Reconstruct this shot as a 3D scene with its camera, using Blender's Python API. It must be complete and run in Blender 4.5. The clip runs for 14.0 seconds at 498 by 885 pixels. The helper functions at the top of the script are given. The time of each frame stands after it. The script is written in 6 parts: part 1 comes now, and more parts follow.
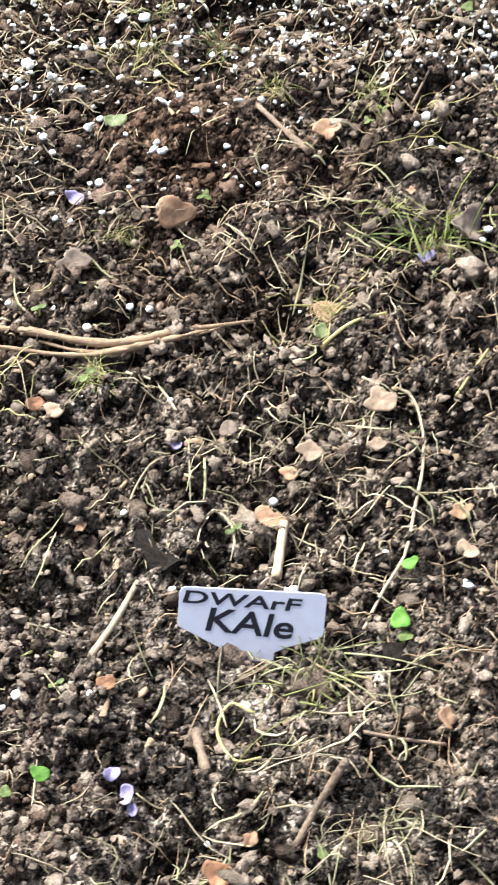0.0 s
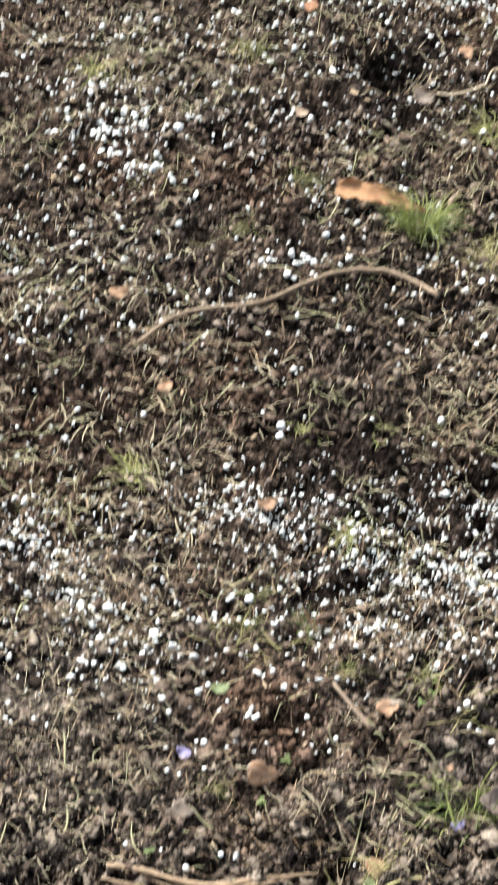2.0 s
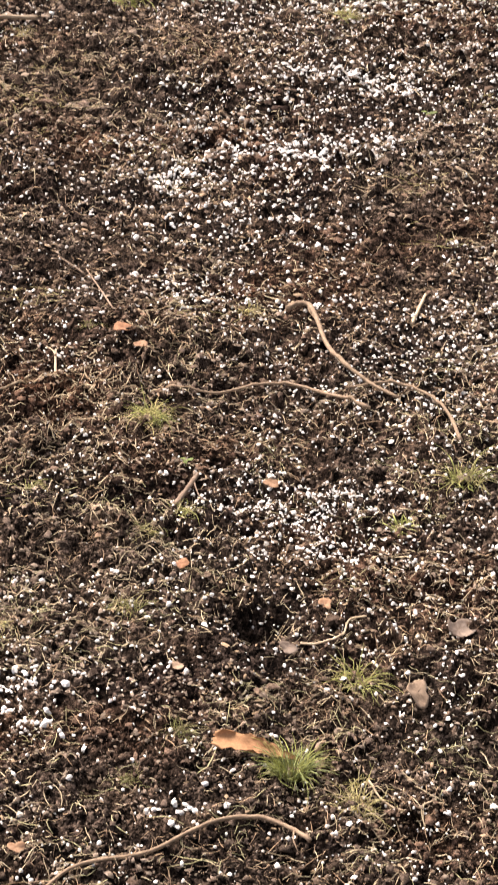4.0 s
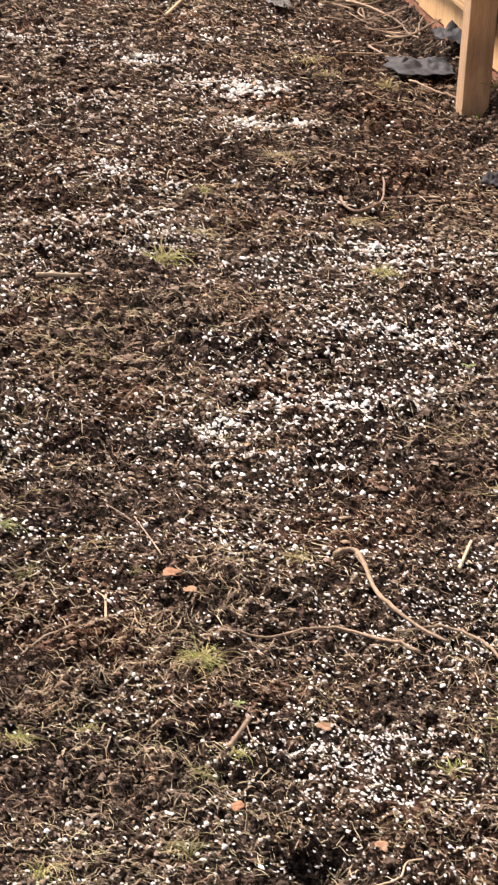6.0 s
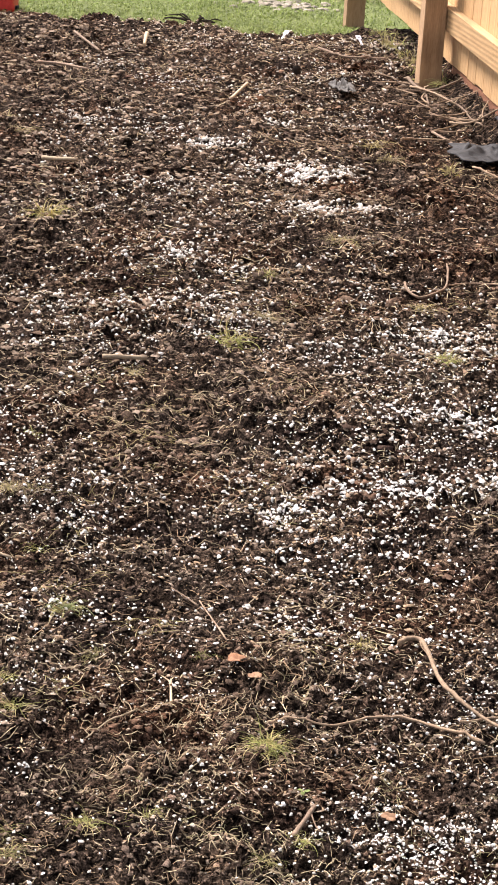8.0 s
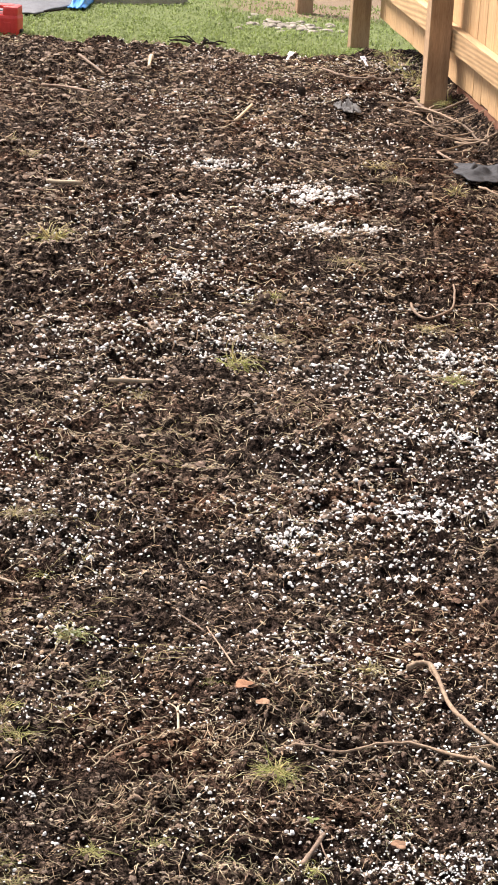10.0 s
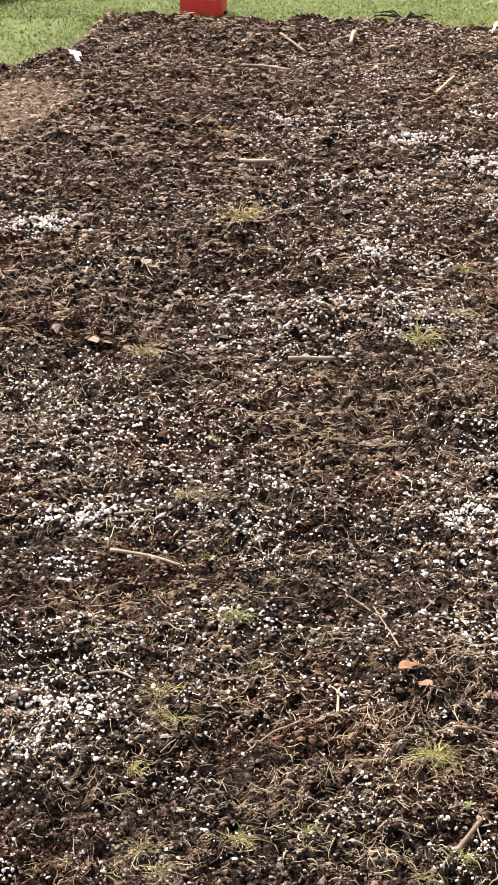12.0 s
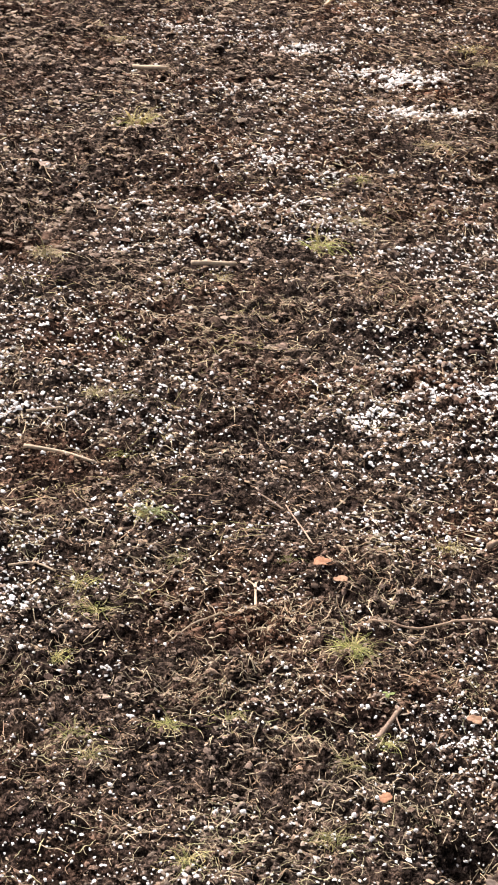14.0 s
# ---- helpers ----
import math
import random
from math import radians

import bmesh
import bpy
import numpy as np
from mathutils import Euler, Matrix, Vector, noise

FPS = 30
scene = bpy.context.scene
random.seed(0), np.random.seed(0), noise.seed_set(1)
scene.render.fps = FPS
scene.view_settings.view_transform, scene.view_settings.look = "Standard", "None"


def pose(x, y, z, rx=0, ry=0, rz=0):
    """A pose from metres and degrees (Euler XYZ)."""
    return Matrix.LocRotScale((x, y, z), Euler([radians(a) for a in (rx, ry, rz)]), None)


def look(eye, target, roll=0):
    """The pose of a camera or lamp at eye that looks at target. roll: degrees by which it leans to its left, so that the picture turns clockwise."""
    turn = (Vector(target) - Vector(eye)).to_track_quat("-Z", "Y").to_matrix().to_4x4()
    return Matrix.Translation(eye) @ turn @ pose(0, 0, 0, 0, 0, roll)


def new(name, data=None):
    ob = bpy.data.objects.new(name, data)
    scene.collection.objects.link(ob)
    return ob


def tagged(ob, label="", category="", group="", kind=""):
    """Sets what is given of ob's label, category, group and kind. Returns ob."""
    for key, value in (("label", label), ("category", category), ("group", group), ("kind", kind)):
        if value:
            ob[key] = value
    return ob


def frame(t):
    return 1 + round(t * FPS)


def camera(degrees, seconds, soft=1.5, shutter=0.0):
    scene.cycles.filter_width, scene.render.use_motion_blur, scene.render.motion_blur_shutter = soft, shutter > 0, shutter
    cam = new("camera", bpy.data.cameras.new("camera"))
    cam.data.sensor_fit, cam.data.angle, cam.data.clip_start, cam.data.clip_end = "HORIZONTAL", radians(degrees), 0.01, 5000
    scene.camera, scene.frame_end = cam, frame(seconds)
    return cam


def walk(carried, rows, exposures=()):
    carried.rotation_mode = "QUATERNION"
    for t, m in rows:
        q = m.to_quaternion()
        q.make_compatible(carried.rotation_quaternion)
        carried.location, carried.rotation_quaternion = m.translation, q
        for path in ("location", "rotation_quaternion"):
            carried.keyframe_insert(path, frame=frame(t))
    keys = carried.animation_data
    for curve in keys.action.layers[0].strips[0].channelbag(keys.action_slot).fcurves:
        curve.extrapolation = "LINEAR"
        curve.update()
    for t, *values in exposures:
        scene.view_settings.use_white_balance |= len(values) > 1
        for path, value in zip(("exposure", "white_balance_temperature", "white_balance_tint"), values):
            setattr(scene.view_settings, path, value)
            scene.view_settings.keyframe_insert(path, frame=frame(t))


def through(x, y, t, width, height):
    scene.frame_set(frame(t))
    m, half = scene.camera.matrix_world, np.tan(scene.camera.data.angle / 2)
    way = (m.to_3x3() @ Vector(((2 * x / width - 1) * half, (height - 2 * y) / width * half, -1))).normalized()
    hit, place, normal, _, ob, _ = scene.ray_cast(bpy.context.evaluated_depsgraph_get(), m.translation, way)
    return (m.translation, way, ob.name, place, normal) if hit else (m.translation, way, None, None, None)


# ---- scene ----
cam = camera(12.7, 14.0, 1.8, 0.3)
PATH = [
    (0, (0.213, 0.119, 0.973), (0.183, 1.456, -0.514), 1.8),
    (0.5, (0.237, 0.093, 1.048), (0.197, 1.438, -0.432), 3.4),
    (1, (0.229, 0.045, 1.181), (0.139, 1.419, -0.269), 4.4),
    (1.5, (0.229, -0.01, 1.287), (0.066, 1.423, -0.098), 3.6),
    (2, (0.215, -0.031, 1.372), (0.084, 1.497, 0.088), 3.4),
    (2.4, (0.212, -0.052, 1.453), (0.105, 1.542, 0.251), 3.1),
    (2.5, (0.201, -0.065, 1.459), (0.111, 1.549, 0.281), 3.6),
    (3, (0.192, -0.091, 1.525), (0.134, 1.59, 0.442), 3.4),
    (3.5, (0.192, -0.13, 1.562), (0.15, 1.598, 0.555), 3.5),
    (3.7, (0.192, -0.147, 1.586), (0.151, 1.597, 0.607), 3.7),
    (5.8, (0.158, -0.208, 1.557), (0.092, 1.652, 0.824), 3.3),
    (6, (0.149, -0.203, 1.56), (0.07, 1.66, 0.838), 3.2),
    (6.5, (0.142, -0.199, 1.575), (0.028, 1.679, 0.895), 2.4),
    (7, (0.137, -0.2, 1.583), (0.006, 1.689, 0.94), 2.3),
    (7.5, (0.126, -0.216, 1.581), (-0.004, 1.67, 0.929), 3.4),
    (7.7, (0.122, -0.224, 1.586), (-0.007, 1.659, 0.924), 3.7),
    (9.8, (0.118, -0.161, 1.559), (-0.019, 1.727, 0.913), 3.1),
    (10, (0.121, -0.191, 1.58), (-0.017, 1.697, 0.936), 3.2),
    (10.5, (0.131, -0.203, 1.579), (-0.027, 1.684, 0.937), 2.6),
    (11, (0.156, -0.195, 1.569), (-0.041, 1.685, 0.917), 2.0),
    (11.5, (0.214, -0.127, 1.575), (-0.059, 1.74, 0.911), 1.7),
    (12, (0.252, -0.092, 1.545), (-0.101, 1.761, 0.881), -0.2),
    (12.5, (0.248, -0.121, 1.565), (-0.082, 1.744, 0.92), -0.5),
    (13, (0.231, -0.147, 1.545), (-0.045, 1.719, 0.881), 1.0),
    (13.5, (0.21, -0.156, 1.538), (-0.057, 1.695, 0.829), 2.0),
    (14, (0.151, -0.176, 1.537), (-0.065, 1.672, 0.805), 2.4),
]
EXPOSURES = [(0.0, 1.68, 5850, 6), (1.0, 1.64, 5950, 5), (2.0, 1.44, 5900, 4), (2.6, 1.42, 6450, 12), (3.0, 1.41, 6850, 16), (6.0, 1.37, 6950, 21), (7.5, 1.37, 6700, 19), (11.0, 1.38, 6550, 17), (14.0, 1.46, 6550, 19)]

def glide(rows):
    return [(t, look(eye, target, roll)) for t, eye, target, roll in rows]


walk(cam, glide(PATH), EXPOSURES)

# ---- daylight: bright haze, the sun from the left ----
world = bpy.data.worlds.new("sky")
scene.world = world
world.use_nodes = True
wn = world.node_tree.nodes
sky = wn.new("ShaderNodeTexSky")
sky.sky_type, sky.sun_disc = "NISHITA", False
sky.sun_elevation, sky.sun_rotation, sky.air_density, sky.dust_density = radians(53), radians(-51), 1.0, 3.0
haze = wn.new("ShaderNodeHueSaturation")
haze.inputs["Saturation"].default_value = 0.35
world.node_tree.links.new(sky.outputs[0], haze.inputs["Color"])
world.node_tree.links.new(haze.outputs[0], wn["Background"].inputs[0])
wn["Background"].inputs[1].default_value = 0.085
sun = new("sun", bpy.data.lights.new("sun", "SUN"))
sun.data.energy, sun.data.angle, sun.data.color = 4.0, radians(24), (1.0, 0.93, 0.83)
sun.matrix_world = look((-3.2, 2.6, 5.4), (0, 0, 0))


# ---- materials ----
def material(name, dark, light, scale=40.0, rough=0.85, bump=0.3, fine=6.0, random_tint=0.0, spec=0.3, island=False, dist=0.002, stretch=(1, 1, 1), sheen=None):
    """A mottled surface: two scales of grain between a dark and a light tone, with relief."""
    m = bpy.data.materials.new(name)
    m.use_nodes = True
    n, l = m.node_tree.nodes, m.node_tree.links
    p = n["Principled BSDF"]
    co = n.new("ShaderNodeTexCoord")
    mp = n.new("ShaderNodeMapping")
    mp.inputs["Scale"].default_value = stretch
    l.new(co.outputs["Object"], mp.inputs[0])
    a, b = n.new("ShaderNodeTexNoise"), n.new("ShaderNodeTexNoise")
    for tex, s in ((a, scale), (b, scale * fine)):
        l.new(mp.outputs[0], tex.inputs["Vector"])
        tex.inputs["Scale"].default_value, tex.inputs["Detail"].default_value, tex.inputs["Roughness"].default_value = s, 4, 0.65
    mix = n.new("ShaderNodeMath")
    mix.operation = "MULTIPLY_ADD"
    mix.inputs[1].default_value = 0.5
    half = n.new("ShaderNodeMath")
    half.operation = "MULTIPLY"
    half.inputs[1].default_value = 0.5
    l.new(b.outputs[0], half.inputs[0])
    l.new(a.outputs[0], mix.inputs[0])
    l.new(half.outputs[0], mix.inputs[2])
    ramp = n.new("ShaderNodeValToRGB")
    ramp.color_ramp.elements[0].position, ramp.color_ramp.elements[1].position = 0.36, 0.66
    ramp.color_ramp.elements[0].color, ramp.color_ramp.elements[1].color = (*dark, 1), (*light, 1)
    l.new(mix.outputs[0], ramp.inputs[0])
    tone = ramp.outputs[0]
    if random_tint:
        src = n.new("ShaderNodeNewGeometry").outputs["Random Per Island"] if island else n.new("ShaderNodeObjectInfo").outputs["Random"]
        rng = n.new("ShaderNodeMapRange")
        rng.inputs[3].default_value, rng.inputs[4].default_value = 1 - random_tint, 1 + random_tint
        hsv = n.new("ShaderNodeHueSaturation")
        l.new(src, rng.inputs[0])
        l.new(rng.outputs[0], hsv.inputs["Value"])
        l.new(tone, hsv.inputs["Color"])
        tone = hsv.outputs[0]
    l.new(tone, p.inputs["Base Color"])
    p.inputs["Roughness"].default_value = rough
    p.inputs["Specular IOR Level"].default_value = spec
    bp = n.new("ShaderNodeBump")
    bp.inputs["Strength"].default_value, bp.inputs["Distance"].default_value = bump, dist
    l.new(mix.outputs[0], bp.inputs["Height"])
    l.new(bp.outputs[0], p.inputs["Normal"])
    return m


def grained(m, rings, amount, twist=3.0, axis=(6.0, 0.5, 6.0), shift=(0.0, 0.0, 0.0)):
    """Adds sawn growth rings to a wood, darker line by line."""
    n, l = m.node_tree.nodes, m.node_tree.links
    p = n["Principled BSDF"]
    co, mp, info, add = n["Texture Coordinate"], n.new("ShaderNodeMapping"), n.new("ShaderNodeObjectInfo"), n.new("ShaderNodeVectorMath")
    mp.inputs["Scale"].default_value, mp.inputs["Location"].default_value = axis, shift
    l.new(co.outputs["Object"], mp.inputs[0])
    l.new(mp.outputs[0], add.inputs[0])
    l.new(info.outputs["Random"], add.inputs[1])
    wave = n.new("ShaderNodeTexWave")
    wave.wave_type = "RINGS"
    wave.inputs["Scale"].default_value, wave.inputs["Distortion"].default_value, wave.inputs["Detail"].default_value, wave.inputs["Detail Scale"].default_value = rings, twist, 2, 0.7
    l.new(add.outputs[0], wave.inputs["Vector"])
    rng, hsv = n.new("ShaderNodeMapRange"), n.new("ShaderNodeHueSaturation")
    rng.inputs[3].default_value, rng.inputs[4].default_value = 1 - amount, 1 + amount * 0.4
    l.new(wave.outputs["Fac"], rng.inputs[0])
    l.new(rng.outputs[0], hsv.inputs["Value"])
    l.new(p.inputs["Base Color"].links[0].from_socket, hsv.inputs["Color"])
    l.new(hsv.outputs[0], p.inputs["Base Color"])
    return m


def patchy(m, tone):
    """Broad red-brown, damp and dry patches over the bed."""
    n, l = m.node_tree.nodes, m.node_tree.links
    co = n["Texture Coordinate"]
    for scale, lo, hi, colour, at in ((2.3, 0.48, 0.70, (0.85, 0.62, 0.51, 1), 1.0), (3.6, 0.5, 0.68, (0.42, 0.40, 0.43, 1), 1.0), (9.0, 0.5, 0.72, (1.5, 1.4, 1.25, 1), 0.9)):
        tex, rng, mul = n.new("ShaderNodeTexNoise"), n.new("ShaderNodeMapRange"), n.new("ShaderNodeMix")
        l.new(co.outputs["Object"], tex.inputs["Vector"])
        tex.inputs["Scale"].default_value, tex.inputs["Detail"].default_value = scale, 5
        rng.inputs[1].default_value, rng.inputs[2].default_value, rng.inputs[4].default_value = lo, hi, at
        mul.data_type, mul.blend_type = "RGBA", "MULTIPLY"
        l.new(tex.outputs[0], rng.inputs[0])
        l.new(rng.outputs[0], mul.inputs[0])
        l.new(tone, mul.inputs[6])
        mul.inputs[7].default_value = colour
        tone = mul.outputs[2]
    return tone


def soil_material():
    """Moist compost: black-brown with drier crumbs and broad patches."""
    m = material("soil", (0.0035, 0.0026, 0.002), (0.133, 0.097, 0.076), scale=70, fine=6, rough=0.9, bump=1.0, dist=0.006, spec=0.02)
    n, l = m.node_tree.nodes, m.node_tree.links
    p = n["Principled BSDF"]
    co = n["Texture Coordinate"]
    ramp = n["Color Ramp"].color_ramp
    ramp.elements[0].position, ramp.elements[1].position = 0.43, 0.68
    tone = patchy(m, p.inputs["Base Color"].links[0].from_socket)
    # crumbs of two sizes, each a small dome of its own tone, with ragged outlines
    warp, shift, place = n.new("ShaderNodeTexNoise"), n.new("ShaderNodeVectorMath"), n.new("ShaderNodeVectorMath")
    warp.inputs["Scale"].default_value, warp.inputs["Detail"].default_value = 160, 2
    l.new(co.outputs["Object"], warp.inputs["Vector"])
    shift.operation, place.operation = "SCALE", "ADD"
    shift.inputs["Scale"].default_value = 0.007
    l.new(warp.outputs["Color"], shift.inputs[0])
    l.new(co.outputs["Object"], place.inputs[0])
    l.new(shift.outputs[0], place.inputs[1])
    relief = n["Bump"].outputs[0]
    for scale, lo, hi, deep in ((46, 0.35, 1.6, 0.016), (112, 0.25, 1.9, 0.0085), (250, 0.3, 1.8, 0.0035)):
        cell, rng, mul, down, dome = n.new("ShaderNodeTexVoronoi"), n.new("ShaderNodeMapRange"), n.new("ShaderNodeHueSaturation"), n.new("ShaderNodeMath"), n.new("ShaderNodeBump")
        split = n.new("ShaderNodeSeparateColor")
        l.new(place.outputs[0], cell.inputs["Vector"])
        cell.inputs["Scale"].default_value = scale
        l.new(cell.outputs["Color"], split.inputs[0])
        rng.inputs[3].default_value, rng.inputs[4].default_value = lo, hi
        l.new(split.outputs[0], rng.inputs[0])
        l.new(rng.outputs[0], mul.inputs["Value"])
        l.new(tone, mul.inputs["Color"])
        tone = mul.outputs[0]
        down.operation = "MULTIPLY"
        down.inputs[1].default_value = -1.0
        l.new(cell.outputs["Distance"], down.inputs[0])
        l.new(down.outputs[0], dome.inputs["Height"])
        dome.inputs["Strength"].default_value, dome.inputs["Distance"].default_value = 0.9, deep
        l.new(relief, dome.inputs["Normal"])
        relief = dome.outputs[0]
    l.new(relief, p.inputs["Normal"])
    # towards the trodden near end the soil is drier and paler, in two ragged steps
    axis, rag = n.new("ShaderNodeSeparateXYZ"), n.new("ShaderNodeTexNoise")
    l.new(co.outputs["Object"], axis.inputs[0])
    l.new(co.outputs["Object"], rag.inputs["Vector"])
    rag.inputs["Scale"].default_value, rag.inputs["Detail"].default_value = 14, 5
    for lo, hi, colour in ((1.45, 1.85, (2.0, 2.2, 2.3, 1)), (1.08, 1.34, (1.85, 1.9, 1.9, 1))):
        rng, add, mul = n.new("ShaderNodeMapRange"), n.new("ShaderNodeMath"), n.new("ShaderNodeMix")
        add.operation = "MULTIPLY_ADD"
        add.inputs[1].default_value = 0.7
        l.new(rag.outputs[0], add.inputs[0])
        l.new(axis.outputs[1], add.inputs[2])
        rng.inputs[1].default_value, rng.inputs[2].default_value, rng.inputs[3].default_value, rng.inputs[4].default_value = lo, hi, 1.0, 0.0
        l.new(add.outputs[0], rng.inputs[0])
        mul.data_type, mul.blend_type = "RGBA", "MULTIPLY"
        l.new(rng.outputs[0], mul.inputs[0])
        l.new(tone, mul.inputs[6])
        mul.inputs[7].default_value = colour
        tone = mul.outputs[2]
    # a bare trodden patch at the edge towards the lawn
    off, size, span, rng, mix = n.new("ShaderNodeVectorMath"), n.new("ShaderNodeVectorMath"), n.new("ShaderNodeMath"), n.new("ShaderNodeMapRange"), n.new("ShaderNodeMix")
    off.operation, size.operation, span.operation = "DISTANCE", "MULTIPLY", "MULTIPLY_ADD"
    size.inputs[1].default_value, off.inputs[1].default_value = (1, 0.35, 0), (-2.16, 7.55 * 0.35, 0)
    l.new(co.outputs["Object"], size.inputs[0])
    l.new(size.outputs[0], off.inputs[0])
    span.inputs[1].default_value = -0.22
    l.new(rag.outputs[0], span.inputs[0])
    l.new(off.outputs["Value"], span.inputs[2])
    rng.inputs[1].default_value, rng.inputs[2].default_value, rng.inputs[3].default_value, rng.inputs[4].default_value = 0.10, 0.18, 0.9, 0.0
    l.new(span.outputs[0], rng.inputs[0])
    mix.data_type = "RGBA"
    l.new(rng.outputs[0], mix.inputs[0])
    l.new(tone, mix.inputs[6])
    mix.inputs[7].default_value = (0.25, 0.175, 0.125, 1)
    l.new(mix.outputs[2], p.inputs["Base Color"])
    return m


def leafy(m, through=0.3):
    """Lets some light through thin leaves."""
    n, l = m.node_tree.nodes, m.node_tree.links
    p, out = n["Principled BSDF"], n["Material Output"]
    thin, mix = n.new("ShaderNodeBsdfTranslucent"), n.new("ShaderNodeMixShader")
    l.new(p.inputs["Base Color"].links[0].from_socket, thin.inputs["Color"])
    mix.inputs[0].default_value = through
    l.new(p.outputs[0], mix.inputs[1])
    l.new(thin.outputs[0], mix.inputs[2])
    l.new(mix.outputs[0], out.inputs["Surface"])
    return m


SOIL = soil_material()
CLOD = material("clod", (0.013, 0.0095, 0.007), (0.315, 0.237, 0.187), scale=150, rough=0.9, bump=1.0, dist=0.006, random_tint=0.65, island=True, spec=0.02)
clod_skin = CLOD.node_tree.nodes["Principled BSDF"].inputs["Base Color"]
CLOD.node_tree.links.new(patchy(CLOD, clod_skin.links[0].from_socket), clod_skin)
DRY_CLOD = material("dry_clod", (0.12, 0.092, 0.068), (0.515, 0.41, 0.325), scale=150, rough=0.95, bump=1.0, dist=0.006, random_tint=0.5, island=True, spec=0.05)
FLAKE = material("wood_flake", (0.11, 0.075, 0.048), (0.36, 0.265, 0.175), scale=150, rough=0.85, bump=0.4, random_tint=0.6, island=True, spec=0.1)
PERLITE = material("perlite", (0.60, 0.59, 0.57), (0.88, 0.87, 0.84), scale=300, rough=0.8, bump=0.5, random_tint=0.22, island=True, dist=0.001)
STRAW = material("straw", (0.26, 0.20, 0.12), (0.60, 0.51, 0.35), scale=80, rough=0.7, bump=0.2, random_tint=0.6, island=True)
ROOTLET = material("rootlet", (0.16, 0.10, 0.06), (0.42, 0.30, 0.19), scale=80, rough=0.75, bump=0.2, random_tint=0.6, island=True)
ROOT = material("root_bark", (0.15, 0.10, 0.064), (0.40, 0.295, 0.20), scale=90, rough=0.8, bump=0.7, stretch=(1, 1, 1), random_tint=0.2)
TWIG = material("twig_bark", (0.10, 0.065, 0.045), (0.34, 0.25, 0.18), scale=110, rough=0.8, bump=0.7, random_tint=0.35)
PALE_TWIG = material("pale_twig", (0.30, 0.22, 0.14), (0.55, 0.45, 0.32), scale=110, rough=0.75, bump=0.4, random_tint=0.25)
SPLIT_WOOD = material("split_wood", (0.17, 0.105, 0.065), (0.50, 0.36, 0.23), scale=130, rough=0.8, bump=0.9, stretch=(0.35, 1.6, 1.6))
CHARRED = material("dark_wood", (0.012, 0.010, 0.009), (0.050, 0.041, 0.035), scale=130, rough=0.95, spec=0.08, bump=1.0, dist=0.005, stretch=(0.5, 1.5, 1))
LEAF_TAN = leafy(material("dry_leaf_tan", (0.24, 0.13, 0.075), (0.44, 0.28, 0.175), scale=90, rough=0.8, bump=0.9, fine=3.0, random_tint=0.2), 0.1)
LEAF_PALE = leafy(material("dry_leaf_pale", (0.22, 0.15, 0.10), (0.42, 0.31, 0.22), scale=90, rough=0.8, bump=0.9, fine=3.0, random_tint=0.2), 0.1)
LEAF_RUST = leafy(material("dry_leaf_rust", (0.15, 0.07, 0.04), (0.38, 0.20, 0.11), scale=90, rough=0.8, bump=0.9, fine=3.0, random_tint=0.2), 0.1)
LEAF_ORANGE = leafy(material("dry_leaf_orange", (0.25, 0.125, 0.06), (0.44, 0.245, 0.125), scale=90, rough=0.8, bump=0.5), 0.1)
LEAF_GREY = leafy(material("leaf_grey", (0.13, 0.095, 0.075), (0.28, 0.22, 0.175), scale=90, rough=0.8, bump=0.9, fine=3.0, random_tint=0.2), 0.1)
LEAF_OLIVE = leafy(material("leaf_olive", (0.10, 0.13, 0.05), (0.30, 0.33, 0.16), scale=90, rough=0.6, bump=0.3, random_tint=0.2), 0.1)
GREEN = leafy(material("bright_leaf", (0.10, 0.23, 0.03), (0.19, 0.38, 0.07), scale=150, rough=0.5, bump=0.2, random_tint=0.35), 0.4)
DULL_LEAF = leafy(material("dull_leaf", (0.09, 0.13, 0.035), (0.22, 0.27, 0.09), scale=150, rough=0.55, bump=0.2, random_tint=0.3), 0.3)
GRASS = leafy(material("grass_blade", (0.26, 0.29, 0.075), (0.52, 0.53, 0.21), scale=60, rough=0.55, bump=0.1, random_tint=0.5), 0.4)
FRESH = leafy(material("fresh_blade", (0.27, 0.32, 0.14), (0.48, 0.53, 0.27), scale=60, rough=0.55, bump=0.1, random_tint=0.4), 0.4)
HAY = leafy(material("hay_blade", (0.36, 0.32, 0.13), (0.66, 0.59, 0.31), scale=60, rough=0.6, bump=0.1, random_tint=0.4), 0.4)
DULL_HAY = leafy(material("dull_hay", (0.28, 0.26, 0.13), (0.58, 0.54, 0.33), scale=60, rough=0.6, bump=0.1, random_tint=0.5, island=True), 0.3)
LAWN_BLADE = leafy(material("lawn_blade", (0.12, 0.165, 0.04), (0.22, 0.28, 0.085), scale=4, rough=0.6, bump=0.0, random_tint=0.35, island=True), 0.4)
TURF = material("turf", (0.075, 0.10, 0.026), (0.14, 0.175, 0.05), scale=14, fine=9, rough=0.9, bump=0.6, dist=0.02)
PETAL = leafy(material("lavender_petal", (0.27, 0.23, 0.40), (0.42, 0.37, 0.56), scale=150, rough=0.7, bump=0.5), 0.2)
PLASTIC = material("label_plastic", (0.55, 0.55, 0.66), (0.63, 0.63, 0.75), scale=30, rough=0.35, bump=0.03, spec=0.5)
INK = material("marker_ink", (0.006, 0.006, 0.012), (0.014, 0.014, 0.024), scale=300, rough=0.5, bump=0.1)
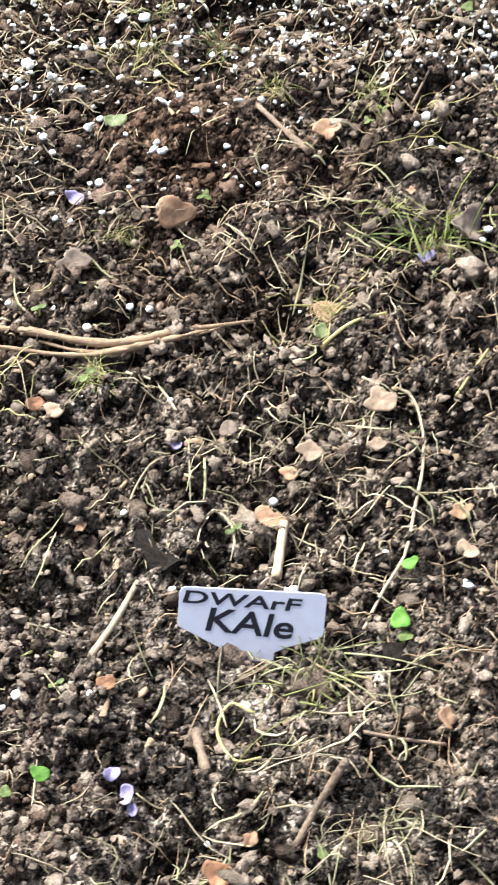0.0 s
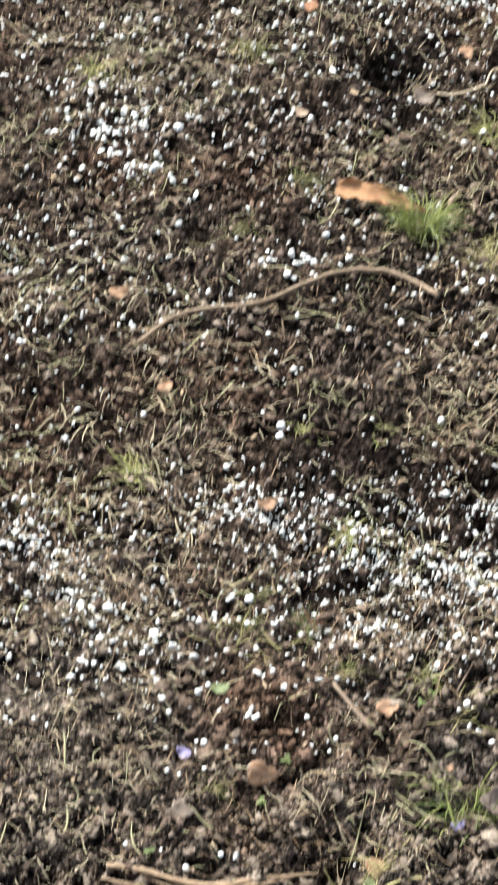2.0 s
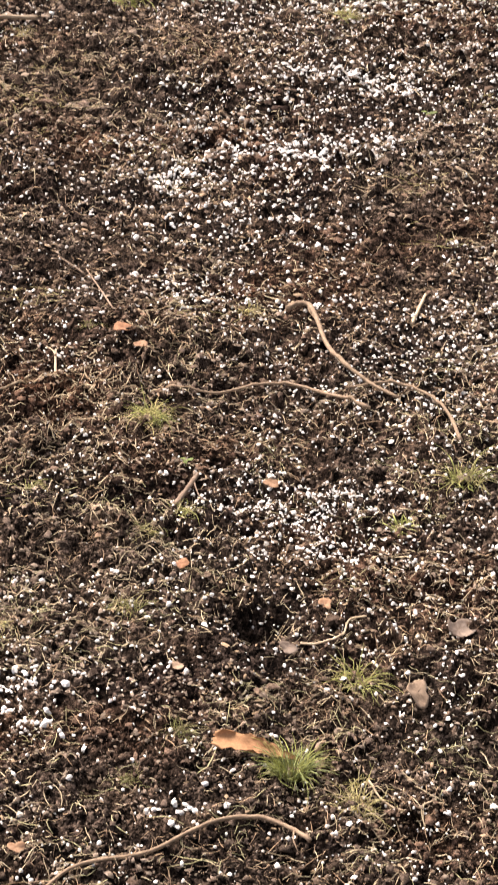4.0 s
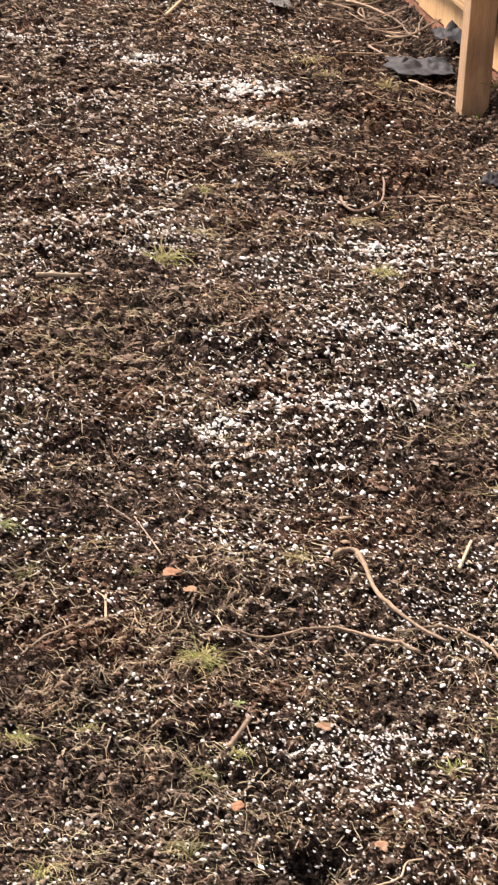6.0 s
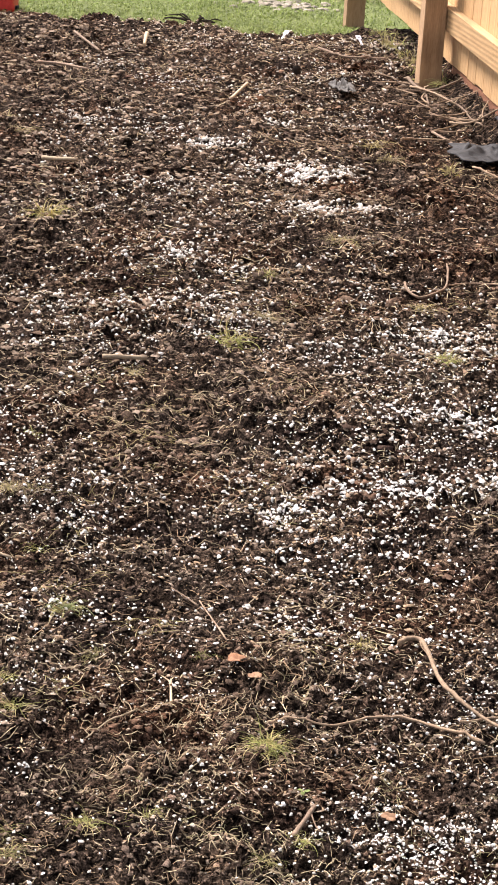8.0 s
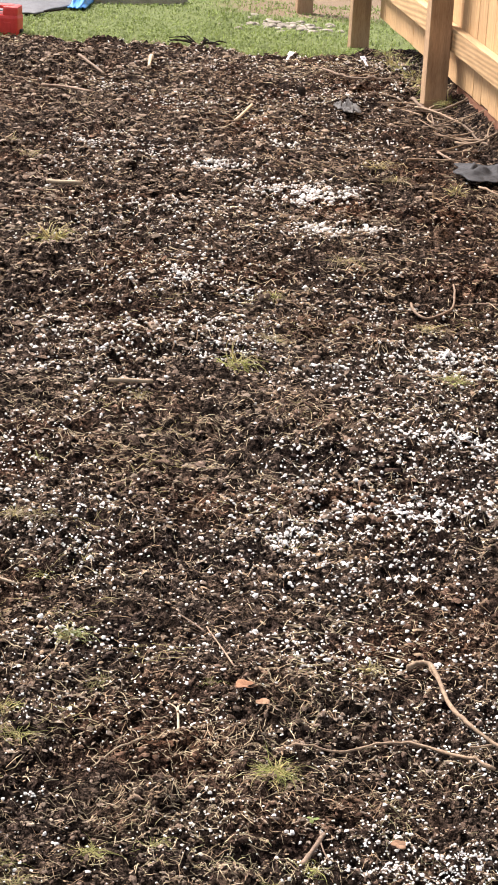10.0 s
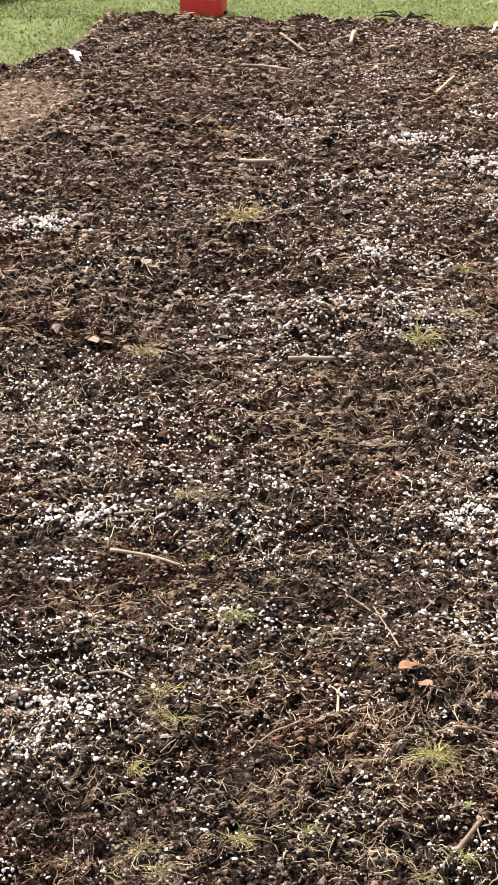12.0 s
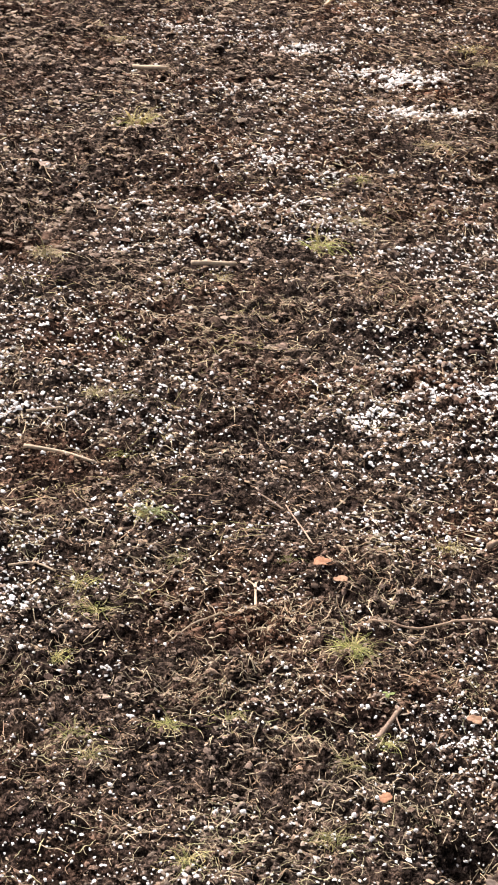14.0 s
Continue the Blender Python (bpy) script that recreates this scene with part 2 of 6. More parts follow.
CEDAR = material("fence_picket_wood", (0.44, 0.265, 0.125), (0.63, 0.42, 0.225), scale=14, fine=8, rough=0.7, bump=0.3, random_tint=0.12, stretch=(1.5, 6, 0.25))
RAIL = material("fence_rail_wood", (0.38, 0.235, 0.112), (0.60, 0.405, 0.22), scale=22, fine=8, rough=0.7, bump=0.3, random_tint=0.1, stretch=(3, 0.3, 3))
POST = material("fence_post_wood", (0.29, 0.18, 0.10), (0.50, 0.34, 0.205), scale=26, fine=8, rough=0.75, bump=0.35, random_tint=0.15, stretch=(2.5, 2.5, 0.16))
BANK = material("gravel_board_wood", (0.12, 0.05, 0.03), (0.30, 0.135, 0.075), scale=30, rough=0.85, bump=0.6, stretch=(1, 0.3, 2))
BAG = material("black_plastic", (0.014, 0.015, 0.018), (0.045, 0.047, 0.052), scale=25, rough=0.7, bump=0.4, spec=0.2, dist=0.01)
RED = material("red_plastic", (0.60, 0.035, 0.03), (0.74, 0.07, 0.055), scale=25, rough=0.42, bump=0.08, spec=0.5)
BLACK = material("black_rubber", (0.012, 0.012, 0.013), (0.03, 0.03, 0.03), scale=60, rough=0.6, bump=0.2)
TARP_GREY = material("grey_sheet", (0.075, 0.078, 0.085), (0.15, 0.155, 0.165), scale=6, rough=0.6, bump=0.3, dist=0.02)
TARP_BLUE = material("blue_tarp", (0.03, 0.20, 0.58), (0.10, 0.36, 0.75), scale=14, rough=0.45, bump=0.4, dist=0.02)
TARP_WHITE = material("white_tarp", (0.30, 0.35, 0.42), (0.55, 0.60, 0.66), scale=14, rough=0.5, bump=0.4, dist=0.02)
STONE = material("pale_stone", (0.20, 0.175, 0.14), (0.38, 0.345, 0.285), scale=18, rough=0.9, bump=0.6, dist=0.01, random_tint=0.25)
# grey of a plastic scrap, and the shade colour of the block below the beam
SCRAP_AND_SHADE = material("scrap_and_shade", (0.03, 0.03, 0.03), (0.09, 0.085, 0.08), scale=12, rough=0.6, bump=0.2)
BEAM = material("weathered_beam", (0.22, 0.20, 0.19), (0.36, 0.34, 0.32), scale=12, rough=0.8, bump=0.3)



def worn(m, earth):
    """Bare earth and old leaves beyond the mown lawn, with a ragged edge."""
    n, l = m.node_tree.nodes, m.node_tree.links
    p, co = n["Principled BSDF"], n["Texture Coordinate"]
    axis, rag, add, far, side, both, mix = n.new("ShaderNodeSeparateXYZ"), n.new("ShaderNodeTexNoise"), n.new("ShaderNodeMath"), n.new("ShaderNodeMapRange"), n.new("ShaderNodeMapRange"), n.new("ShaderNodeMath"), n.new("ShaderNodeMix")
    l.new(co.outputs["Object"], axis.inputs[0])
    l.new(co.outputs["Object"], rag.inputs["Vector"])
    rag.inputs["Scale"].default_value, rag.inputs["Detail"].default_value = 5, 6
    add.operation, both.operation = "ADD", "MULTIPLY"
    l.new(axis.outputs[1], add.inputs[0])
    l.new(rag.outputs[0], add.inputs[1])
    far.inputs[1].default_value, far.inputs[2].default_value = 12.4, 12.7
    side.inputs[1].default_value, side.inputs[2].default_value = -1.2, -0.9
    l.new(add.outputs[0], far.inputs[0])
    l.new(axis.outputs[0], side.inputs[0])
    l.new(far.outputs[0], both.inputs[0])
    l.new(side.outputs[0], both.inputs[1])
    mix.data_type = "RGBA"
    l.new(both.outputs[0], mix.inputs[0])
    l.new(p.inputs["Base Color"].links[0].from_socket, mix.inputs[6])
    mix.inputs[7].default_value = earth
    l.new(mix.outputs[2], p.inputs["Base Color"])


worn(TURF, (0.17, 0.12, 0.075, 1))
grained(RAIL, 3.0, 0.30)
grained(POST, 4.0, 0.22, 2.0, (7.0, 7.0, 0.35))
grained(CEDAR, 3.0, 0.14, 2.5, (4.0, 8.0, 0.35))


# ---- small mesh tools ----
def hashed(i, j, seed):
    v = (i.astype(np.int64) * 374761393 + j.astype(np.int64) * 668265263 + seed * 974711) & 0x7FFFFFFF
    v = ((v ^ (v >> 13)) * 1274126177) & 0x7FFFFFFF
    v = ((v ^ (v >> 15)) * 1103515245) & 0x7FFFFFFF
    return ((v ^ (v >> 16)) & 0xFFFFFF) / float(0x1000000)


def wavy(x, y, size, seed):
    """Smooth noise from -1 to 1 with features of that size."""
    u, v = x / size, y / size
    i, j = np.floor(u), np.floor(v)
    f, g = u - i, v - j
    f, g = f * f * (3 - 2 * f), g * g * (3 - 2 * g)
    a, b = hashed(i, j, seed), hashed(i + 1, j, seed)
    c, d = hashed(i, j + 1, seed), hashed(i + 1, j + 1, seed)
    return 2 * ((a * (1 - f) + b * f) * (1 - g) + (c * (1 - f) + d * f) * g) - 1


def lumpy(x, y, size, seed):
    """Rounded crumbs of that size side by side, each of its own height, from 0 to 1."""
    u, v = x / size + 0.45 * wavy(x, y, size * 0.45, seed + 7), y / size + 0.45 * wavy(x, y, size * 0.45, seed + 8)
    i, j = np.floor(u), np.floor(v)
    best = np.zeros_like(u)
    for di in (-1, 0, 1):
        for dj in (-1, 0, 1):
            a, b = i + di, j + dj
            px, py = a + hashed(a, b, seed), b + hashed(a, b, seed + 1)
            h, r = hashed(a, b, seed + 2), 0.45 + 0.4 * hashed(a, b, seed + 3)
            q = 1 - ((u - px) ** 2 + (v - py) ** 2) / (r * r)
            best = np.maximum(best, np.sqrt(np.maximum(q, 0)) * (0.25 + 0.75 * h))
    return best


HOLES = [(0.200, 1.100, 0.034, 0.055), (0.160, 2.319, 0.030, 0.11), (0.235, 1.885, 0.02, 0.02), (-0.02, 1.93, 0.022, 0.025), (-0.23, 5.02, 0.04, 0.012)]
MOUNDS = [(0.225, 1.17, 0.05, 0.018), (0.17, 1.27, 0.04, 0.012), (0.28, 1.24, 0.03, 0.016), (0.30, 1.33, 0.03, 0.02)]


def cloddy(x, y, size, seed):
    """Uneven clods of that size with creases between them, from 0 to 1."""
    c, k = math.cos(seed * 1.7), math.sin(seed * 1.7)
    u, v = c * x - k * y, k * x + c * y
    u, v = u + 0.35 * size * wavy(u, v, size * 0.6, seed + 5), v + 0.35 * size * wavy(u, v, size * 0.6, seed + 6)
    return np.abs(0.7 * wavy(u, v, size, seed) + 0.5 * wavy(u + 3.3, v * 1.3, size * 0.55, seed + 1)) ** 0.8


def bed_height(x, y):
    x, y = np.asarray(x, float), np.asarray(y, float)
    z = 0.010 * wavy(x, y, 0.5, 11) + 0.007 * wavy(x, y, 0.17, 12)
    # here and there the spade has left larger clods standing
    rough = (0.45 + 0.38 * np.clip((y - 1.5) / 3.5, 0, 1)) * (1 + 0.6 * wavy(x, y, 0.28, 14))
    loose = 0.40 + 0.60 * np.clip((y - 1.15) / 0.3, 0, 1)
    z += rough * (0.030 * cloddy(x, y, 0.115, 21) + 0.032 * cloddy(x, y, 0.052, 31) - 0.0225)
    z += loose * ((0.55 + 0.5 * rough) * (0.0175 * cloddy(x, y, 0.024, 41) - 0.0073) + 0.0105 * cloddy(x, y, 0.011, 51) - 0.0045)
    z += 0.0032 * cloddy(x, y, 0.0055, 61) - 0.001
    close = np.clip((1.20 - y) / 0.08, 0, 1)
    if close.max() > 0:
        z += close * (0.010 * lumpy(x, y, 0.055, 84) + 0.014 * lumpy(x, y, 0.027, 88) + 0.0085 * lumpy(x, y, 0.0125, 91) + 0.0042 * lumpy(x, y, 0.0062, 95) - 0.0155)
    z *= 1 - np.exp(-(((x - 0.20) / 0.055) ** 2) - ((y - 0.822) / 0.032) ** 2)
    for hx, hy, r, depth in HOLES:
        z -= depth * np.exp(-((x - hx) ** 2 + (y - hy) ** 2) / r**2)
    for hx, hy, r, rise in MOUNDS:
        z += rise * np.exp(-((x - hx) ** 2 + (y - hy) ** 2) / r**2)
    off = (x - 0.502) * 0.9791 + (y - 6.920) * 0.2036
    along = (y - 6.920) * 0.9791 - (x - 0.502) * 0.2036
    # the soil is banked up against the boards behind the posts
    z += 0.085 * np.clip((off - 0.02) / 0.08, 0, 1) * np.clip((along + 0.6) / 0.5, 0, 1) * np.clip((2.6 - along) / 0.6, 0, 1) * np.clip((0.6 - off) / 0.3, 0, 1)
    return z - 0.30 * np.clip(-bed_inside(x, y) / 0.32 + 0.12, 0, 1) ** 1.3


def bed_inside(x, y):
    """How far inside the edge of the bed a place lies; negative outside it."""
    far = 9.92 + 0.10 * wavy(x, y, 0.5, 71) + 0.05 * wavy(x, y, 0.15, 72) + np.clip((x + 0.7) * 0.45, 0, 0.3)
    left = -2.37 + 0.09 * np.clip((y - 8.3) / 0.6, 0, 1) + 0.08 * wavy(x, y, 0.4, 73)
    right = 1.55 + 0.08 * wavy(x, y, 0.4, 74) - 0.35 * np.clip((y - 7.0) / 3.0, 0, 1)
    near = -1.15 + 0.10 * wavy(x, y, 0.5, 75)
    return np.minimum(np.minimum(far - y, x - left), np.minimum(y - near, right - x))


def ground_height(x, y):
    x, y = np.asarray(x, float), np.asarray(y, float)
    slope = -0.035 - 0.048 * np.clip(y - 10.1, 0, 4)
    k = np.clip((0.17 - bed_inside(x, y)) / 0.3, 0, 1)
    return -0.20 * (1 - k) + slope * k + 0.012 * wavy(x, y, 0.6, 81) * k + 0.006 * wavy(x, y, 0.2, 82) * k


def top(x, y):
    """The level that a thing rests on."""
    return float(np.maximum(bed_height(x, y), ground_height(x, y)))


def perch(x, y, r):
    """The level on which a thing of that radius lies over the bumps."""
    ring = [top(x + r * math.cos(k * math.pi / 4), y + r * math.sin(k * math.pi / 4)) for k in range(8)]
    return 0.35 * top(x, y) + 0.65 * max(ring + [top(x, y)])


def mesh_of(name, verts, faces, mats, smooth=True, index=None):
    """A mesh from arrays; all faces have the same number of corners."""
    me = bpy.data.meshes.new(name)
    verts, faces = np.asarray(verts, np.float32), np.asarray(faces, np.int32)
    k = faces.shape[1]
    me.vertices.add(len(verts))
    me.vertices.foreach_set("co", verts.ravel())
    me.loops.add(faces.size)
    me.loops.foreach_set("vertex_index", faces.ravel())
    me.polygons.add(len(faces))
    me.polygons.foreach_set("loop_start", np.arange(0, faces.size, k, dtype=np.int32))
    me.polygons.foreach_set("loop_total", np.full(len(faces), k, np.int32))
    me.polygons.foreach_set("use_smooth", np.full(len(faces), smooth))
    for m in mats if isinstance(mats, (list, tuple)) else [mats]:
        me.materials.append(m)
    if index is not None:
        me.polygons.foreach_set("material_index", np.asarray(index, np.int32))
    me.update(calc_edges=True)
    return me


def data_of(name, bm, mat, smooth=True):
    me = bpy.data.meshes.new(name)
    bmesh.ops.recalc_face_normals(bm, faces=bm.faces)
    for f in bm.faces:
        f.smooth = smooth
    bm.to_mesh(me)
    bm.free()
    me.materials.append(mat)
    return me


def part(name, bm, mat, parent, label="", smooth=False):
    ob = new(name, data_of(name, bm, mat, smooth) if isinstance(bm, bmesh.types.BMesh) else bm)
    ob.parent = parent
    return tagged(ob, label)


def base(name, x, y, z, label, category, group="", turn=0.0):
    ob = new(name)
    ob.empty_display_size = 0.02
    ob.matrix_basis = pose(x, y, z, 0, 0, turn)
    return tagged(ob, label, category, group)


def box(bm, lo, hi, bevel=0.0, m=None):
    c = bmesh.ops.create_cube(bm, size=1)["verts"]
    for v in c:
        v.co = Vector([lo[k] if v.co[k] < 0 else hi[k] for k in range(3)])
    if bevel:
        edges = list({e for v in c for e in v.link_edges})
        r = bmesh.ops.bevel(bm, geom=edges, offset=bevel, segments=2, affect="EDGES", profile=0.6)
        c = list({v for f in r["faces"] for v in f.verts} | {v for v in c if v.is_valid})
    if m is not None:
        bmesh.ops.transform(bm, matrix=m, verts=c)
    return c


def curve_through(points, count):
    """Points along a smooth line through the given ones."""
    p = np.asarray(points, float)
    if len(p) == 2:
        return p[0] + (p[1] - p[0]) * np.linspace(0, 1, count)[:, None]
    q = np.vstack([2 * p[0] - p[1], p, 2 * p[-1] - p[-2]])
    out = []
    for s in np.linspace(0, len(p) - 1.0001, count):
        i, f = int(s), s - int(s)
        a, b, c, d = q[i : i + 4]
        out.append(0.5 * (2 * b + (c - a) * f + (2 * a - 5 * b + 4 * c - d) * f * f + (3 * b - a - 3 * c + d) * f**3))
    return np.array(out)


def tube(line, radii, sides=7, knobbly=0.0, seed=0):
    """A closed, tapering tube along a line, as arrays of corners and four-cornered faces."""
    rng = np.random.RandomState(seed)
    line, n = np.asarray(line, float), len(line)
    radii = np.broadcast_to(radii, n) * (1 + knobbly * rng.uniform(-1, 1, n))
    tan = np.gradient(line, axis=0)
    tan /= np.linalg.norm(tan, axis=1)[:, None] + 1e-9
    side = np.cross(tan, (0, 0, 1.0))
    side /= np.linalg.norm(side, axis=1)[:, None] + 1e-9
    up = np.cross(side, tan)
    a = np.arange(sides) * 2 * np.pi / sides
    wob = 1 + knobbly * rng.uniform(-1, 1, (n, sides))
    ring = line[:, None] + (np.cos(a)[None, :, None] * side[:, None] + np.sin(a)[None, :, None] * up[:, None]) * (radii[:, None] * wob)[:, :, None]
    verts = np.vstack([ring.reshape(-1, 3), line[:1], line[-1:]])
    faces = []
    for i in range(n - 1):
        for k in range(sides):
            faces.append((i * sides + k, i * sides + (k + 1) % sides, (i + 1) * sides + (k + 1) % sides, (i + 1) * sides + k))
    for k in range(0, sides):
        faces.append((n * sides, (k + 1) % sides, k, n * sides))
        faces.append((n * sides + 1, (n - 1) * sides + k, (n - 1) * sides + (k + 1) % sides, n * sides + 1))
    return verts, faces


def tube_mesh(name, pieces, mat):
    bm = bmesh.new()
    for verts, faces in pieces:
        vs = [bm.verts.new(v) for v in verts]
        for f in faces:
            f = list(dict.fromkeys(f))
            bm.faces.new([vs[i] for i in f])
    return data_of(name, bm, mat)


def settle(xy, lift, sag=1.0):
    """Lays a line of plan points on the soil, lifted a little and bridging the hollows."""
    xy = np.asarray(xy, float)
    z = np.array([top(x, y) for x, y in xy])
    wide = np.pad(z, 3, mode="edge")
    peak = np.max([wide[k : k + len(z)] for k in range(7)], axis=0)
    smooth = np.convolve(np.pad(0.6 * peak + 0.4 * z, 3, mode="edge"), np.ones(7) / 7, "valid")
    return np.column_stack([xy, np.maximum(smooth, z - 0.001) * sag + lift])



# ---- the ground: lawn sheet to the horizon, with the dug bed on it ----
def ground_sheet():
    xs = np.r_[np.linspace(-400, -6, 14), np.linspace(-5.5, 2.5, 70), np.linspace(3, 400, 14)]
    ys = np.r_[np.linspace(-300, -2.5, 10), np.linspace(-2.2, 9.4, 100), np.linspace(9.5, 14.5, 60), np.linspace(15, 500, 16)]
    gx, gy = np.meshgrid(xs, ys)
    z = ground_height(gx, gy)
    idx = np.arange(gx.size).reshape(gx.shape)
    faces = np.stack([idx[:-1, :-1], idx[:-1, 1:], idx[1:, 1:], idx[1:, :-1]], -1).reshape(-1, 4)
    ob = new("ground", mesh_of("ground", np.column_stack([gx.ravel(), gy.ravel(), z.ravel()]), faces, TURF))
    return tagged(ob, "short green lawn round the dug bed", "lawn", kind="structure")


def left_side(y):
    """How far to the left the bed is worked out finely."""
    k = np.clip((y - 1.9) / 0.5, 0, 1)
    return (-0.06 - 0.10 * y) * (1 - k) + (-0.02 - 0.28 * y) * k


def soil_bed():
    ys, y = [], 1.22
    while y < 10.6:
        ys.append(y)
        y += (0.0025 if y < 3.4 else 0.0033) * math.hypot(y - 0.1, 1.2)
    ys = np.array(ys)
    lo, hi = left_side(ys) - 0.03, 0.44 + 0.075 * ys
    u = np.linspace(0, 1, 250)
    edge = np.linspace(0, 1, 18)[:-1]
    west, east = np.minimum(lo - 0.1, -2.75), np.maximum(hi + 0.1, 2.0)
    cols = [west[:, None] + (lo - west)[:, None] * edge, lo[:, None] + (hi - lo)[:, None] * u, east[:, None] + (hi - east)[:, None] * edge[::-1]]
    gx = np.hstack(cols)
    gy = np.repeat(ys[:, None], gx.shape[1], 1)
    z = bed_height(gx, gy)
    idx = np.arange(gx.size).reshape(gx.shape)
    faces = np.stack([idx[:-1, :-1], idx[:-1, 1:], idx[1:, 1:], idx[1:, :-1]], -1).reshape(-1, 4)
    ob = new("soil", mesh_of("soil", np.column_stack([gx.ravel(), gy.ravel(), z.ravel()]), faces, SOIL))
    return tagged(ob, "dark crumbly dug garden bed soil", "soil", kind="structure")


def near_soil():
    """The crumbly near end of the bed, finely worked."""
    xs = np.r_[np.linspace(-2.75, -0.18, 60), np.arange(-0.16, 0.50, 0.0020), np.linspace(0.52, 2.0, 36)]
    ys = np.r_[np.linspace(-1.75, 0.57, 90), np.arange(0.58, 1.217, 0.0020), 1.22]
    gx, gy = np.meshgrid(xs, ys)
    idx = np.arange(gx.size).reshape(gx.shape)
    faces = np.stack([idx[:-1, :-1], idx[:-1, 1:], idx[1:, 1:], idx[1:, :-1]], -1).reshape(-1, 4)
    ob = new("soil", mesh_of("soil", np.column_stack([gx.ravel(), gy.ravel(), bed_height(gx, gy).ravel()]), faces, SOIL))
    return tagged(ob, "dry crumbly grey-brown soil round the plant label", "soil", kind="structure")


ground_sheet()
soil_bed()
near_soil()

# ---- loose matter on the bed: crumbs, white grains, straws ----
RNG = np.random.RandomState(5)


def seen_side(x, y):
    return (x > left_side(y)) & (x < 0.40 + 0.05 * y)


def spread(count, y0, y1, power=1.0):
    """Plan points over the bed between two distances; a higher power crowds the near end."""
    out = np.zeros((0, 2))
    while len(out) < count:
        k = RNG.uniform(size=count * 2)
        y = y0 + (y1 - y0) * k**power
        x = RNG.uniform(-3.0, 1.1, count * 2)
        ok = seen_side(x, y)
        out = np.vstack([out, np.column_stack([x, y])[ok]])
    return out[:count]


def solid(kind):
    if kind == 12:
        a = np.arange(4) * 2 * np.pi / 4
        ring = np.column_stack([np.cos(a), np.sin(a), np.zeros(4)])
        turned = np.column_stack([np.cos(a + 0.79), np.sin(a + 0.79), np.zeros(4)])
        v = np.vstack([(0, 0, 0.9), 0.72 * ring + (0, 0, 0.62), 0.98 * turned + (0, 0, -0.45)])
        f = []
        for k in range(4):
            j = (k + 1) % 4
            f += [(0, 1 + k, 1 + j), (1 + k, 5 + k, 1 + j), (1 + j, 5 + k, 5 + j)]
        return v, np.array(f)
    bm = bmesh.new()
    if kind == 8:
        v = np.array([(1, 0, 0), (-1, 0, 0), (0, 1, 0), (0, -1, 0), (0, 0, 1), (0, 0, -1)], float)
        f = [(0, 2, 4), (2, 1, 4), (1, 3, 4), (3, 0, 4), (2, 0, 5), (1, 2, 5), (3, 1, 5), (0, 3, 5)]
        bm.free()
        return v, np.array(f)
    bmesh.ops.create_icosphere(bm, subdivisions=1 if kind == 20 else 2, radius=1)
    v = np.array([p.co[:] for p in bm.verts])
    f = np.array([[p.index for p in q.verts] for q in bm.faces])
    bm.free()
    return v, f


def lumps(name, xy, size, kind, mat, rough=0.3, flat=0.75, sink=0.35, label="", category="", smooth=True, long=1.0):
    """Many small uneven grains, resting on the soil, as one mesh."""
    v, f = solid(kind)
    n = len(xy)
    s = np.asarray(size)[:, None] * RNG.uniform(0.6, 1.45, (n, 3)) * (long, 1, flat)
    jag = 1 + rough * (RNG.uniform(-1, 1, (n, len(v), 1)) if len(v) < 30 else 0.8 * RNG.uniform(-1, 1, (n, len(v), 1)) + 0.7 * np.sin(np.einsum("vk,nk->nv", v, RNG.normal(0, 2.2, (n, 3))) + RNG.uniform(0, 6, (n, 1)))[..., None])
    p = v[None] * jag * s[:, None]
    a = RNG.uniform(0, 2 * np.pi, n)
    tilt = RNG.normal(0, 0.35, n)
    c, sn, ct, st = np.cos(a), np.sin(a), np.cos(tilt), np.sin(tilt)
    x, y, z = p[..., 0], p[..., 1], p[..., 2]
    y, z = y * ct[:, None] - z * st[:, None], y * st[:, None] + z * ct[:, None]
    x, y = x * c[:, None] - y * sn[:, None], x * sn[:, None] + y * c[:, None]
    h = bed_height(xy[:, 0], xy[:, 1]) + s[:, 2] * (1 - 2 * sink) + 0.0005
    verts = np.stack([x + xy[:, :1], y + xy[:, 1:], z + h[:, None]], -1).reshape(-1, 3)
    faces = (f[None] + (np.arange(n) * len(v))[:, None, None]).reshape(-1, 3)
    ob = new(name, mesh_of(name, verts, faces, mat, smooth))
    return tagged(ob, label, category, kind="stuff")


def crumb_sizes(n, mid, spreadness, lo, hi):
    return np.clip(mid * np.exp(RNG.normal(0, spreadness, n)), lo, hi)


def tangled(count, y0, y1, seed):
    """Plan points that crowd together in mats."""
    p = spread(count * 3, y0, y1)
    keep = wavy(p[:, 0], p[:, 1], 0.09 + 0.03 * y0, seed) + 0.6 * wavy(p[:, 0], p[:, 1], 0.03 + 0.005 * y0, seed + 1) + RNG.normal(0, 0.4, len(p))
    return p[np.argsort(-keep)[:count]]


def clumped(count, y0, y1, seed):
    """Plan points gathered in small mats."""
    seeds = spread(max(8, count // 22), y0, y1)
    k = RNG.randint(len(seeds), size=count)
    return seeds[k] + RNG.normal(0, 1, (count, 2)) * (0.006 + 0.006 * seeds[k][:, 1:])


def raised(points, count):
    """Of the plan points, those on the clods rather than in the creases between them."""
    x, y = points[:, 0], points[:, 1]
    score = cloddy(x, y, 0.052, 31) + 0.8 * cloddy(x, y, 0.024, 41) + RNG.normal(0, 0.10, len(x))
    return points[np.argsort(-score)[:count]]


